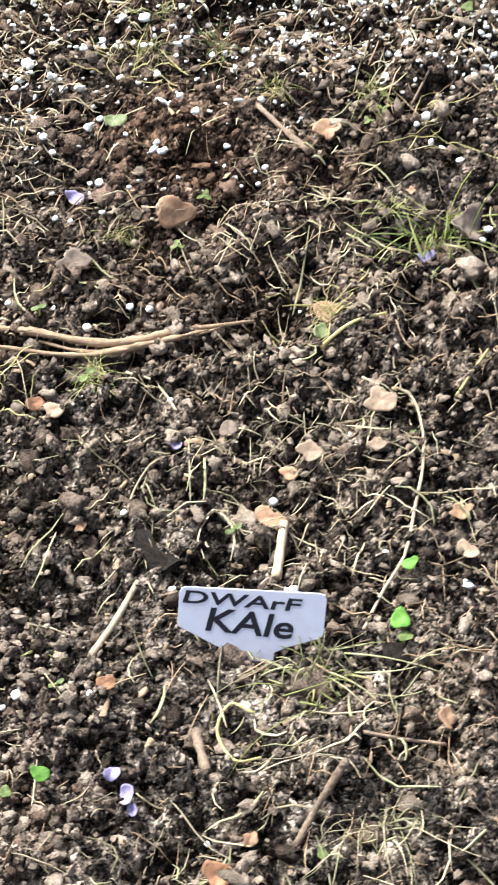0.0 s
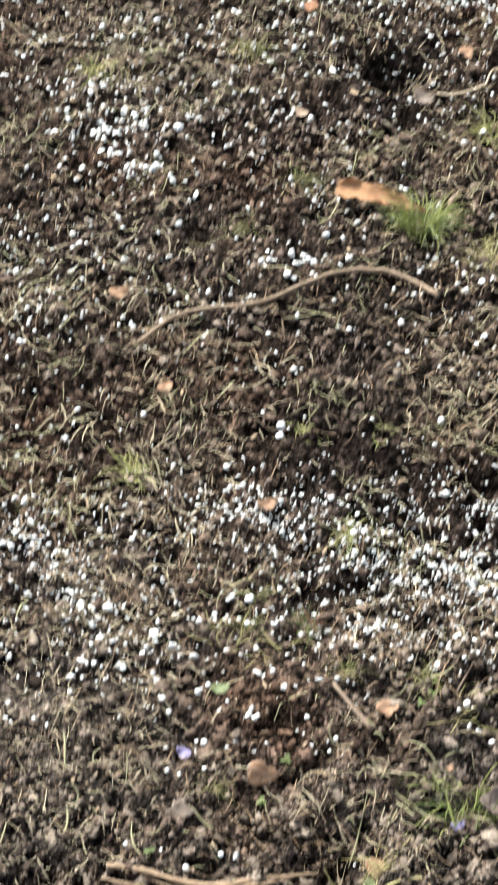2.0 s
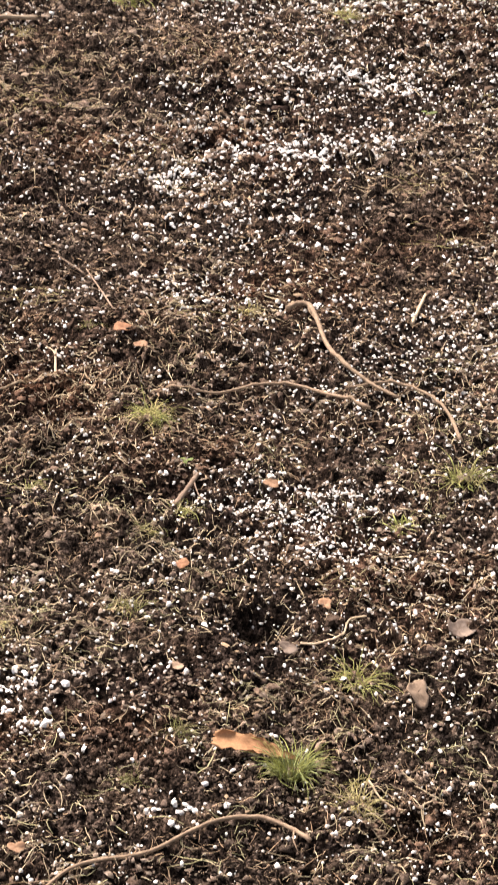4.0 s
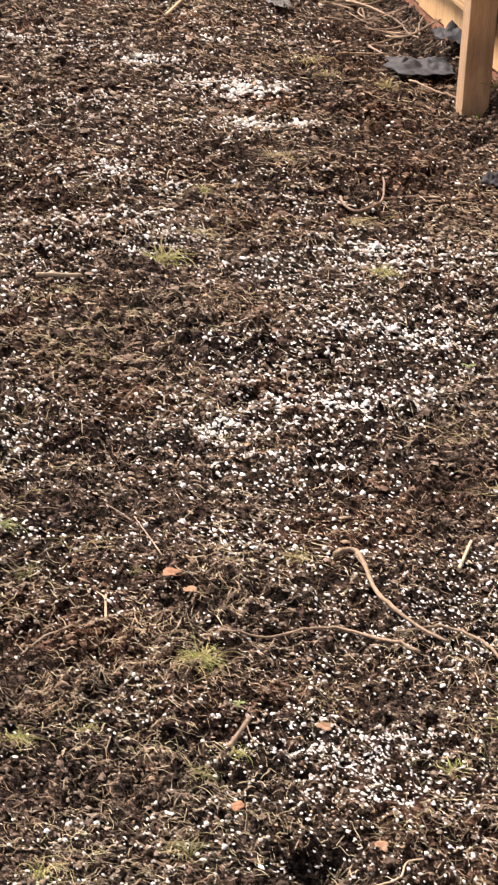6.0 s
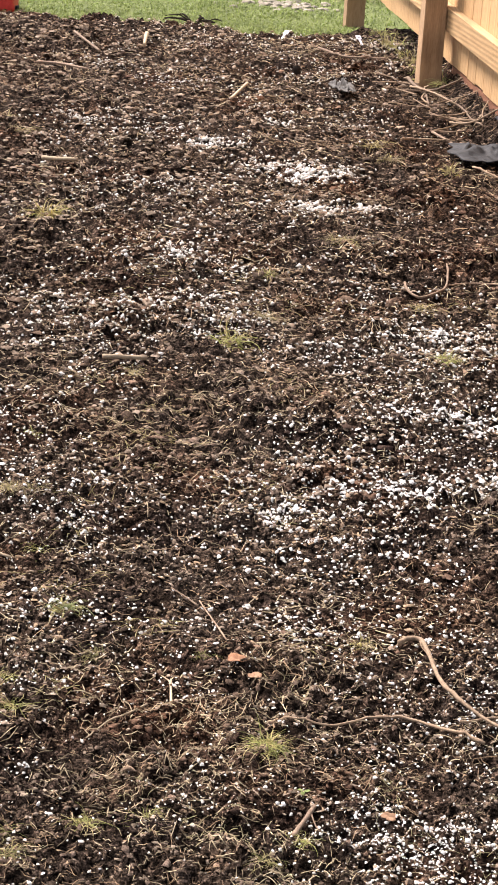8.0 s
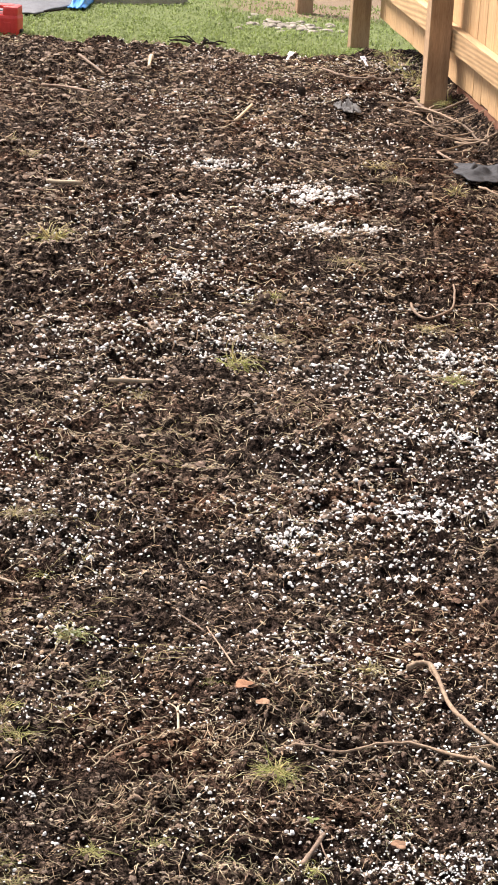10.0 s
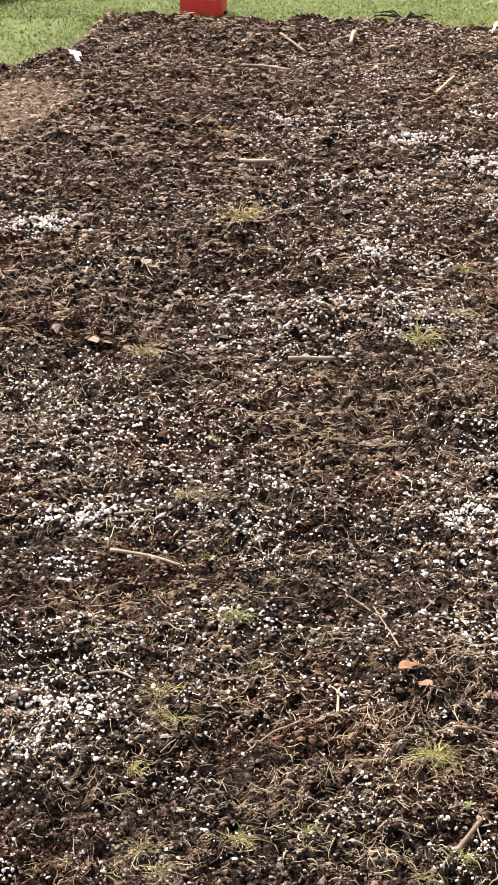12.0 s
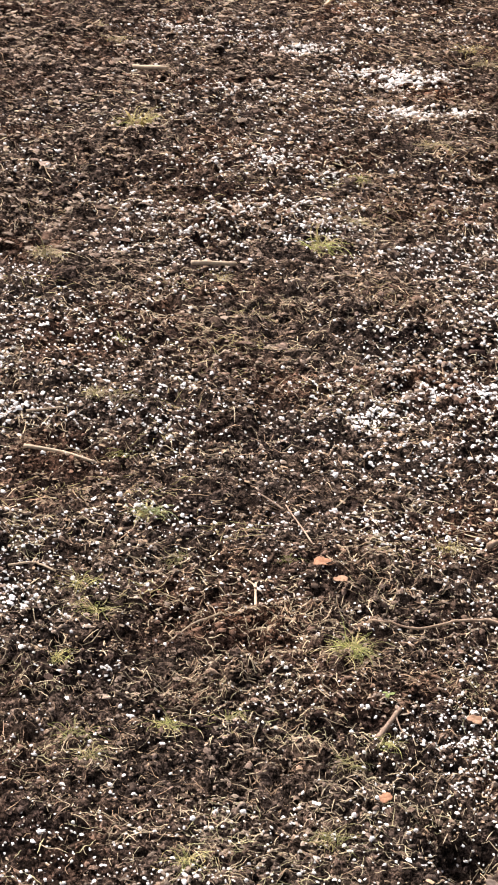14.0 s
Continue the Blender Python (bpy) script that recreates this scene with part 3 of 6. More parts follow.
CRUMB = dict(label="loose brown soil crumbs on the bed", category="soil crumbs")
DRY = dict(label="loose dry grey-brown soil crumbs", category="soil crumbs")
for count, y0, y1, mid, vary, lo, hi, kind, rough, flat, sink in (
    (8500, 0.55, 2.0, 0.0012, 0.5, 0.0005, 0.0032, 12, 0.5, 0.75, 0.30), (800, 0.55, 1.3, 0.0021, 0.45, 0.0011, 0.0052, 80, 0.55, 0.75, 0.30), (500, 1.2, 2.0, 0.0024, 0.42, 0.0012, 0.0052, 80, 0.55, 0.7, 0.35),
    (12500, 1.7, 4.2, 0.0021, 0.5, 0.0009, 0.0058, 12, 0.5, 0.55, 0.40), (9500, 4.0, 7.0, 0.0036, 0.5, 0.0014, 0.0105, 12, 0.5, 0.38, 0.45), (7000, 6.6, 10.2, 0.0046, 0.5, 0.0020, 0.0145, 12, 0.5, 0.34, 0.45),
):
    xy = raised(spread(int(count * (2.3 if y0 > 1.5 else 1.2)), y0, y1), count)
    lumps("soil_crumbs", xy, crumb_sizes(count, mid, vary, lo, hi), kind, CLOD, rough, flat, sink, long=1.3, **CRUMB)

for count, y0, y1, mid, kind, gather in (
    (3800, 0.55, 1.22, 0.0011, 12, False), (650, 0.55, 1.15, 0.0019, 80, False), (900, 0.95, 1.36, 0.0017, 20, True), (3500, 1.1, 2.2, 0.0013, 12, True),
    (10000, 2.0, 4.2, 0.0015, 12, True), (12000, 4.0, 7.0, 0.0023, 12, True), (8000, 6.6, 10.0, 0.0034, 12, True),
):
    xy = tangled(int(count * 1.8), y0, y1, 56) if gather else spread(count, y0, y1)
    xy = raised(xy, count) if gather else xy
    lumps("dry_crumbs", xy, crumb_sizes(count, mid, 0.5, 0.0006, mid * 2.6), kind, DRY_CLOD, 0.5, 0.7 if y0 < 1.5 else 0.4, 0.2, long=1.3 if y0 < 1.5 else 1.5, **DRY)
xy = np.column_stack([RNG.uniform(0.02, 0.12, 900), RNG.uniform(0.60, 0.86, 900)])
lumps("dry_crumbs", xy, crumb_sizes(900, 0.0014, 0.5, 0.0007, 0.0036), 12, DRY_CLOD, 0.5, 0.7, 0.1, smooth=False, long=1.2, **DRY)
for count, y0, y1, mid, mat, tag in ((150, 0.60, 1.25, 0.0032, DRY_CLOD, DRY), (170, 0.60, 1.35, 0.0034, CLOD, CRUMB), (160, 1.25, 2.2, 0.0034, CLOD, CRUMB)):
    lumps("soil_clods", spread(count, y0, y1), crumb_sizes(count, mid, 0.30, 0.002, mid * 1.6), 80, mat, 0.6, 0.65, 0.5, long=1.2, label="rounded brown soil clods on the bed", category=tag["category"])
# the side towards the lawn has dried out more
xy = spread(16000, 4.8, 9.8)
xy = raised(xy[(xy[:, 0] < -0.80 + RNG.normal(0, 0.25, len(xy)))], 4500)
lumps("dry_crumbs", xy, crumb_sizes(len(xy), 0.0046, 0.5, 0.0018, 0.011), 12, DRY_CLOD, 0.5, 0.35, 0.2, smooth=False, long=1.7, **DRY)
# a worn, drier strip at the bed's edge towards the lawn
xy = np.column_stack([RNG.normal(-2.02, 0.15, 2600), RNG.normal(7.7, 0.55, 2600)])
lumps("dry_crumbs", xy, crumb_sizes(2600, 0.0040, 0.5, 0.002, 0.010), 12, DRY_CLOD, 0.45, 0.35, 0.35, long=1.4, **DRY)
for count, y0, y1, mid in ((1200, 0.55, 1.5, 0.0009), (5500, 1.4, 3.4, 0.0011), (6500, 3.2, 6.0, 0.0017), (6000, 5.6, 10.0, 0.0026)):
    xy = raised(tangled(int(count * 1.5), y0, y1, 66), count)
    lumps("wood_flakes", xy, crumb_sizes(count, mid, 0.45, 0.0005, mid * 2.2), 12, FLAKE, 0.35, 0.45, 0.0, label="small tan wood flakes in the soil", category="wood flakes", long=2.3)

# heaps of grains: x, y, half width, half depth, grains in each, grain size
HEAPS = [
    (-0.105, 1.42, 0.12, 0.09, 300, 0.9), (0.09, 1.49, 0.10, 0.05, 330, 0.75), (0.22, 1.46, 0.13, 0.08, 520, 0.75), (-0.03, 1.35, 0.07, 0.05, 70, 1.0), (0.30, 1.43, 0.10, 0.08, 430, 0.75), (0.34, 1.35, 0.08, 0.06, 150, 0.8), (0.20, 1.36, 0.10, 0.05, 120, 0.8), (0.02, 1.31, 0.08, 0.05, 80, 1.0),
    (-0.15, 2.12, 0.09, 0.08, 130, 1.45), (-0.10, 2.04, 0.08, 0.06, 70, 1.4), (0.09, 1.90, 0.05, 0.04, 36, 1.5), (-0.17, 1.75, 0.09, 0.12, 70, 0.9),
    (0.215, 2.60, 0.13, 0.09, 400, 0.8), (0.147, 2.62, 0.08, 0.07, 140, 0.85), (0.27, 2.66, 0.08, 0.07, 150, 0.85), (0.23, 2.49, 0.08, 0.06, 150, 0.8),
]
HEAPS += [
    (-0.087, 3.90, 0.075, 0.075, 230, 1.15), (0.005, 4.05, 0.08, 0.07, 170, 1.15), (0.10, 4.07, 0.08, 0.07, 130, 1.15), (0.19, 4.06, 0.09, 0.09, 260, 1.2), (0.30, 4.11, 0.09, 0.08, 180, 1.2), (0.13, 4.53, 0.09, 0.08, 190, 1.2), (0.25, 4.53, 0.10, 0.08, 290, 1.2), (0.36, 4.55, 0.09, 0.1, 150, 1.25),
    (-0.225, 6.95, 0.08, 0.11, 620, 1.5), (-0.38, 7.03, 0.12, 0.13, 330, 1.1), (-0.12, 7.06, 0.07, 0.13, 150, 1.1), (-0.19, 6.50, 0.10, 0.08, 320, 1.3), (-0.05, 6.52, 0.10, 0.06, 190, 1.25), (-0.60, 7.32, 0.13, 0.10, 230, 1.4), (-0.80, 7.50, 0.16, 0.10, 160, 1.0), (-1.09, 7.60, 0.22, 0.08, 150, 1.0),
]
HEAPS += [
    (-0.12, 2.70, 0.12, 0.22, 260, 0.75), (-0.15, 3.05, 0.10, 0.15, 160, 0.75), (0.32, 1.55, 0.11, 0.06, 190, 0.75), (0.28, 1.82, 0.16, 0.14, 150, 0.8),
    (-0.53, 5.80, 0.16, 0.20, 420, 0.95), (-0.34, 5.68, 0.12, 0.10, 120, 1.0), (-0.85, 8.45, 0.22, 0.12, 170, 1.0), (-1.10, 8.68, 0.18, 0.10, 70, 1.0), (0.21, 5.20, 0.08, 0.08, 80, 1.3), (-0.49, 3.74, 0.16, 0.20, 420, 0.6), (-0.42, 3.62, 0.10, 0.10, 160, 0.6),
    (-0.775, 3.76, 0.06, 0.06, 90, 1.5), (-0.86, 3.71, 0.05, 0.04, 40, 1.4), (-1.065, 4.43, 0.10, 0.12, 120, 1.0), (-1.50, 5.97, 0.12, 0.12, 480, 1.35), (-1.12, 5.57, 0.15, 0.12, 60, 1.0),
]
HEAPS += [
    (-0.40, 7.77, 0.09, 0.05, 90, 1.2), (-0.66, 2.97, 0.09, 0.07, 200, 1.3), (-0.60, 2.92, 0.20, 0.13, 330, 1.1), (-0.78, 3.52, 0.12, 0.08, 110, 1.1), (-0.80, 3.74, 0.12, 0.06, 170, 1.2), (-0.57, 2.95, 0.06, 0.06, 90, 1.3), (-0.64, 2.83, 0.06, 0.07, 110, 1.4), (-0.39, 2.75, 0.035, 0.03, 26, 1.5), (0.0, 3.36, 0.22, 0.14, 260, 0.8), (0.15, 2.70, 0.12, 0.06, 110, 1.0), (0.16, 3.00, 0.16, 0.2, 120, 0.9), (0.10, 3.25, 0.28, 0.40, 330, 1.0), (0.0, 5.6, 0.30, 0.60, 420, 0.95), (-0.1, 5.0, 0.40, 0.5, 380, 0.95), (0.12, 3.70, 0.25, 0.25, 160, 1.0), (-0.72, 6.6, 0.35, 0.3, 240, 0.9),
]


def white_grains():
    pts = [spread(90, 0.55, 1.15), spread(900, 1.2, 1.9), spread(11500, 1.7, 3.4), spread(22500, 3.0, 5.4), spread(26000, 5.0, 9.9)]
    thin = [p[(hashed(np.floor(p[:, 0] / 0.22), np.floor(p[:, 1] / 0.3), 7) > 0.04) & (wavy(p[:, 0], p[:, 1], 0.35, 17) + 0.5 * wavy(p[:, 0], p[:, 1], 0.12, 19) + RNG.normal(0, 0.3, len(p)) + np.where(p[:, 1] > 4.5, 0.6, 0.25) * np.clip(p[:, 0] + 0.5, -1, 1) > -0.12)] for p in pts]
    thin = [p[~((p[:, 1] > 2.3) & (p[:, 1] < 3.3) & (p[:, 0] > -0.54) & (p[:, 0] < -0.22)) | (RNG.uniform(size=len(p)) < 0.42)] for p in thin]
    thin = [p[~((p[:, 1] > 5.3) & ((p[:, 0] > 0.02) | (p[:, 0] < -1.3))) | (RNG.uniform(size=len(p)) < 0.2)] for p in thin]
    size = [np.ones(len(p)) for p in thin]
    for x, y, w, d, n, s in HEAPS:
        n = int(n * (1.3 if y > 5 else 1.25 if y > 1.7 else 1.7))
        q = RNG.normal(0, 0.55, (n, 2)) * RNG.uniform(0.25, 1.7, (n, 1))
        thin.append(np.column_stack([x + q[:, 0] * w, y + q[:, 1] * d]))
        size.append(np.full(n, s))
    p, size = np.vstack(thin), np.concatenate(size)
    near, far = p[:, 1] < 1.75, p[:, 1] > 5.0
    mid1, mid2 = ~near & (p[:, 1] < 3.3), (p[:, 1] >= 3.3) & ~far
    close = near & (p[:, 1] < 1.4)
    tag = dict(label="scattered white perlite grains lying on dark soil", category="perlite")
    for pick, mid, kind, rough in ((close, 0.0012, 80, 0.35), (near & ~close, 0.0013, 20, 0.35), (mid1, 0.00155, 12, 0.35), (mid2, 0.00195, 12, 0.35), (far, 0.0027, 8, 0.4)):
        q = p[pick]
        lumps("perlite_grains", q, crumb_sizes(len(q), mid, 0.42, 0.0006, mid * 2.4) * (0.25 + 0.75 * size[pick]), kind, PERLITE, rough, 0.72, 0.05, long=1.15, **tag)


white_grains()


def straws(name, xy, length, radius, mat, label, category, bend=0.55, lift=0.004, flat=1.0):
    """Many thin bent stalks on the soil as one mesh."""
    n, seg, sides = len(xy), 5 if xy[:, 1].max() < 2.5 else 4 if xy[:, 1].max() < 3.6 else 3, 3
    L, r = np.asarray(length), np.asarray(radius)
    head = RNG.uniform(0, 2 * np.pi, n)
    curve = RNG.normal(0, bend, n) * RNG.uniform(size=n)
    s = np.linspace(-0.5, 0.5, seg)
    ang = head[:, None] + curve[:, None] * s[None] * 2
    step = (L / (seg - 1))[:, None]
    px = xy[:, :1] + np.cumsum(np.cos(ang) * step, 1)
    py = xy[:, 1:] + np.cumsum(np.sin(ang) * step, 1)
    ground = bed_height(px, py)
    arch = RNG.uniform(0, 0.14, n) * L * (RNG.uniform(size=n) < 0.5)
    z = 0.5 * ground + 0.5 * ground.mean(1, keepdims=True) + lift + arch[:, None] * (1 - (2 * s[None]) ** 2) + RNG.normal(0, 0.05, n)[:, None] * s[None] * L[:, None]
    z = np.maximum(z, ground + r[:, None] * 0.5)
    line = np.stack([px, py, z], -1)
    tan = np.gradient(line, axis=1)
    tan /= np.linalg.norm(tan, axis=2, keepdims=True) + 1e-9
    side = np.cross(tan, (0, 0, 1.0))
    side /= np.linalg.norm(side, axis=2, keepdims=True) + 1e-9
    up = np.cross(side, tan)
    a = np.arange(sides) * 2 * np.pi / sides
    taper = {5: np.array([0.5, 0.9, 1.0, 0.9, 0.35]), 4: np.array([0.6, 1.0, 0.95, 0.4]), 3: np.array([0.6, 1.0, 0.45])}[seg]
    rr = (r[:, None] * taper)[:, :, None, None]
    ring = line[:, :, None] + rr * (np.cos(a)[None, None, :, None] * side[:, :, None] + flat * np.sin(a)[None, None, :, None] * up[:, :, None])
    verts = ring.reshape(-1, 3)
    one = []
    for i in range(seg - 1):
        for k in range(sides):
            one.append((i * sides + k, i * sides + (k + 1) % sides, (i + 1) * sides + (k + 1) % sides, (i + 1) * sides + k))
    faces = (np.array(one)[None] + (np.arange(n) * seg * sides)[:, None, None]).reshape(-1, 4)
    return tagged(new(name, mesh_of(name, verts, faces, mat)), label, category, kind="stuff")


def lay_straws():
    for n, y0, y1, lo, hi, thick in ((2300, 0.55, 1.4, 0.005, 0.030, 0.00038), (5600, 1.3, 3.0, 0.004, 0.034, 0.00048), (8200, 2.8, 5.5, 0.006, 0.042, 0.00072), (6500, 5.2, 10.0, 0.012, 0.06, 0.0011)):
        p = tangled(n, y0, y1, 33)
        straws("dry_straws", p, lo + (hi - lo) * RNG.uniform(size=n) ** 2.4, thick * RNG.uniform(0.6, 1.5, n), STRAW, "thin dry yellow grass straws on the soil", "straw", bend=0.3)
        m = int(n * 0.9)
        p = tangled(m, y0, y1, 38)
        straws("fine_roots", p, lo * 0.8 + (hi - lo) * RNG.uniform(size=m) ** 2.6, thick * RNG.uniform(0.5, 1.4, m), ROOTLET, "fine brown torn roots on the soil", "roots", bend=0.5)


lay_straws()
xy = np.vstack([RNG.normal(0, 1, (600, 2)) * (0.07, 0.24) + (-0.12, 2.72), RNG.normal(0, 1, (300, 2)) * (0.07, 0.13) + (0.30, 1.72)])
straws("dry_straws", xy, 0.006 + 0.030 * RNG.uniform(size=900) ** 2, 0.0006 * RNG.uniform(0.6, 1.5, 900), STRAW, "thin dry yellow grass straws on the soil", "straw", bend=0.4)
for n, y0, y1, hi, thick, seed in ((130, 0.55, 1.35, 0.032, 0.00045, 47), (1300, 1.3, 3.2, 0.032, 0.0004, 48), (800, 3.0, 5.6, 0.045, 0.0006, 49)):
    xy = clumped(n, y0, y1, seed)
    straws("green_straws", xy, RNG.uniform(0.008, hi, n), thick * RNG.uniform(0.6, 1.4, n), HAY if seed % 2 else DULL_HAY, "limp yellow-green grass stems on the soil", "straw", bend=0.7)


# dead blades, wider and pale, over the near end of the bed
for n, y0, y1, mat, wide in ((130, 0.55, 1.35, DULL_HAY, 0.0009), (100, 0.55, 1.0, STRAW, 0.0008), (110, 0.55, 0.95, DULL_HAY, 0.0007), (120, 1.3, 2.3, DULL_HAY, 0.0008), (90, 1.3, 2.3, STRAW, 0.0008)):
    xy = tangled(n, y0, y1, 53 + int(wide * 1e4))
    straws("dead_blades", xy, 0.010 + 0.050 * RNG.uniform(size=n) ** 1.8, wide * RNG.uniform(0.6, 1.4, n), mat, "pale limp dead grass blades on the soil", "straw", bend=1.0, lift=0.004, flat=0.3)


def outer_bed():
    """The same soil litter, thinner, on the rest of the bed."""
    def rest(n):
        p = np.column_stack([RNG.uniform(-2.3, 1.5, n * 2), RNG.uniform(-1.05, 9.8, n * 2)])
        return p[(~seen_side(p[:, 0], p[:, 1]) | (p[:, 1] < 0.5)) & (bed_inside(p[:, 0], p[:, 1]) > 0.05)][:n]
    p = rest(9000)
    lumps("soil_crumbs", p, crumb_sizes(len(p), 0.006, 0.5, 0.002, 0.02), 8, CLOD, 0.4, 0.7, 0.3, smooth=False, **CRUMB)
    p = rest(9000)
    lumps("perlite_grains", p, crumb_sizes(len(p), 0.0034, 0.4, 0.001, 0.008), 8, PERLITE, 0.35, 0.8, -0.3, label="scattered white perlite grains lying on dark soil", category="perlite")
    p = rest(2200)
    straws("dry_straws", p, RNG.uniform(0.01, 0.07, len(p)), 0.001 * RNG.uniform(0.6, 1.5, len(p)), STRAW, "thin dry yellow grass straws on the soil", "straw")


outer_bed()

# ---- sticks and roots ----
def stick(name, pts, r0, r1, mat, label, category, knobbly=0.12, count=18, sides=8, group="", lift=0.6, seed=1, forks=()):
    xy = curve_through(pts, count)
    line = settle(xy, max(r0, r1) * lift + 0.0011 * max(0.0, float(xy[:, 1].mean()) - 3.0))
    if count <= 14:
        chord = np.polyval(np.polyfit(np.arange(count), line[:, 2], 1), np.arange(count))
        line[:, 2] = 0.2 * line[:, 2] + 0.8 * chord + 0.3 * max(r0, r1)
    pieces = [tube(line, np.linspace(r0, r1, count), sides, knobbly, seed)]
    for at, dx, dy, dz, r in forks:
        p = line[int(at * (count - 1))]
        end = p + np.array((dx, dy, dz))
        mid = (p + end) / 2 + np.array((0.1 * dy, -0.1 * dx, 0.002))
        pieces.append(tube(curve_through([p, mid, end], 6), np.linspace(r, r * 0.4, 6), 6, 0.1, seed + 3))
    o = line[0].copy()
    ob = new(name, tube_mesh(name, [(v - o, f) for v, f in pieces], mat))
    ob.location = o
    return tagged(ob, label, category, group)


def split_branch():
    thing = base("split_branch", 0.115, 1.06, top(0.115, 1.06), "split dry branch with pale torn wood on the soil", "branch")
    o = np.array(thing.location)
    for pts, r, s in (([(0.030, 1.066), (0.059, 1.066), (0.094, 1.060), (0.125, 1.060), (0.155, 1.072), (0.192, 1.090)], (0.0016, 0.0030, 0.0010), 3), ([(0.028, 1.055), (0.078, 1.050), (0.115, 1.054), (0.152, 1.064), (0.172, 1.076)], (0.0010, 0.0017, 0.0006), 4), ([(0.06, 1.063), (0.10, 1.055), (0.14, 1.059), (0.165, 1.068)], (0.0008, 0.0020, 0.0007), 6)):
        line = settle(curve_through(pts, 22), 0.002)
        line[:, 2] = np.convolve(np.pad(line[:, 2], 4, mode="edge"), np.ones(9) / 9, "valid") + 0.002
        rad = np.interp(np.linspace(0, 1, 22), (0, 0.45, 1), r)
        v, f = tube(line, rad, 8, 0.25, s)
        part("strand", tube_mesh("strand", [(v - o, f)], SPLIT_WOOD), SPLIT_WOOD, thing)


split_branch()
stick("twig", [(0.116, 0.829), (0.127, 0.856), (0.137, 0.884)], 0.0022, 0.0017, PALE_TWIG, "short straight pale brown twig lying on crumbly soil", "twig", 0.08, 14)
stick("twig", [(0.213, 0.893), (0.2145, 0.910), (0.216, 0.930)], 0.0031, 0.0026, PALE_TWIG, "short thick pale twig piece beside a leaf", "twig", 0.08, 10)
stick("twig", [(0.185, 1.290), (0.203, 1.264), (0.221, 1.238)], 0.0018, 0.0024, TWIG, "dull brown twig sunk in a soil mound", "twig", 0.15, 12)
stick("twig", [(0.288, 1.292), (0.308, 1.338)], 0.0009, 0.0011, TWIG, "thin dark twig on the soil", "twig", 0.1, 10)
stick("twig", [(0.229, 0.722), (0.240, 0.741), (0.252, 0.757)], 0.0018, 0.0024, TWIG, "grey-brown twig lying on crumbly soil", "twig", 0.12, 12)
stick("twig", [(0.174, 0.790), (0.178, 0.777), (0.182, 0.763)], 0.0034, 0.0026, TWIG, "stubby dark brown twig on the soil", "twig", 0.2, 10)
stick("twig", [(0.262, 0.786), (0.284, 0.787), (0.306, 0.789)], 0.0012, 0.0009, TWIG, "thin straight brown twig on the soil", "twig", 0.1, 12)
stick("stalk", [(0.313, 1.019), (0.324, 1.045), (0.334, 1.069)], 0.0011, 0.0009, HAY, "thin yellow-green dry stalk on the soil", "stalk", 0.05, 10)
stick("stalk", [(0.232, 1.062), (0.25, 1.078), (0.272, 1.083)], 0.0012, 0.0008, HAY, "bent pale yellow stalk on the soil", "stalk", 0.05, 10)
stick("vine_root", [(0.262, 0.86), (0.272, 0.885), (0.284, 0.908), (0.289, 0.937), (0.294, 0.971), (0.293, 0.998), (0.286, 1.017), (0.270, 1.022), (0.258, 1.032)], 0.0011, 0.0007, PALE_TWIG, "long thin pale winding root on the soil", "root", 0.1, 30, 6)
stick("vine_root", [(0.205, 0.80), (0.192, 0.805), (0.186, 0.790), (0.196, 0.772), (0.21, 0.775)], 0.0010, 0.0007, HAY, "looped pale dry grass root on the soil", "root", 0.1, 24, 6, lift=2.5)
stick("vine_root", [(0.118, 1.035), (0.134, 1.028), (0.145, 1.014), (0.150, 1.005)], 0.0009, 0.0007, PALE_TWIG, "thin pale curved root on the soil", "root", 0.1, 18, 6, lift=2.0)
stick("vine_root", [(0.127, 0.925), (0.130, 0.945), (0.137, 0.957), (0.146, 0.963)], 0.0009, 0.0006, PALE_TWIG, "thin pale curved root on the soil", "root", 0.1, 18, 6, lift=2.0)

stick("root", [(-0.052, 1.715), (-0.014, 1.771), (0.058, 1.800), (0.099, 1.840), (0.141, 1.873), (0.185, 1.881), (0.218, 1.865), (0.240, 1.842)], 0.0022, 0.0028, ROOT, "long bent brown root lying on the soil", "root", 0.12, 34, 8, forks=((0.02, -0.012, -0.012, -0.002, 0.001), (0.9, 0.005, -0.035, -0.002, 0.0012)), lift=2.2)
stick("root", [(-0.016, 2.940), (0.044, 2.945), (0.090, 2.985), (0.137, 3.010), (0.198, 3.010), (0.245, 2.975), (0.30, 2.940)], 0.0018, 0.0030, ROOT, "thin long reddish-brown root arching over soil", "root", 0.1, 34, 7, lift=2.4)
stick("root", [(0.158, 3.270), (0.172, 3.295), (0.194, 3.290), (0.212, 3.215), (0.226, 3.145), (0.252, 3.075), (0.290, 3.030), (0.345, 2.985)], 0.0052, 0.0026, ROOT, "thick bent tan root lying on the soil", "root", 0.12, 34, 8, forks=((0.2, -0.03, -0.05, -0.004, 0.0014), (0.3, 0.02, -0.06, -0.004, 0.0012)), lift=2.6)
stick("root", [(0.262, 3.000), (0.326, 3.034), (0.379, 3.009), (0.422, 2.939), (0.440, 2.868)], 0.0022, 0.0030, ROOT, "curved brown root crossing another root", "root", 0.12, 26, 8, lift=2.6)
stick("twig", [(0.025, 2.580), (0.038, 2.637), (0.050, 2.688)], 0.0042, 0.0036, TWIG, "short thick brown twig piece on the soil", "twig", 0.1, 12, forks=((0.9, 0.045, -0.09, -0.004, 0.0013),))
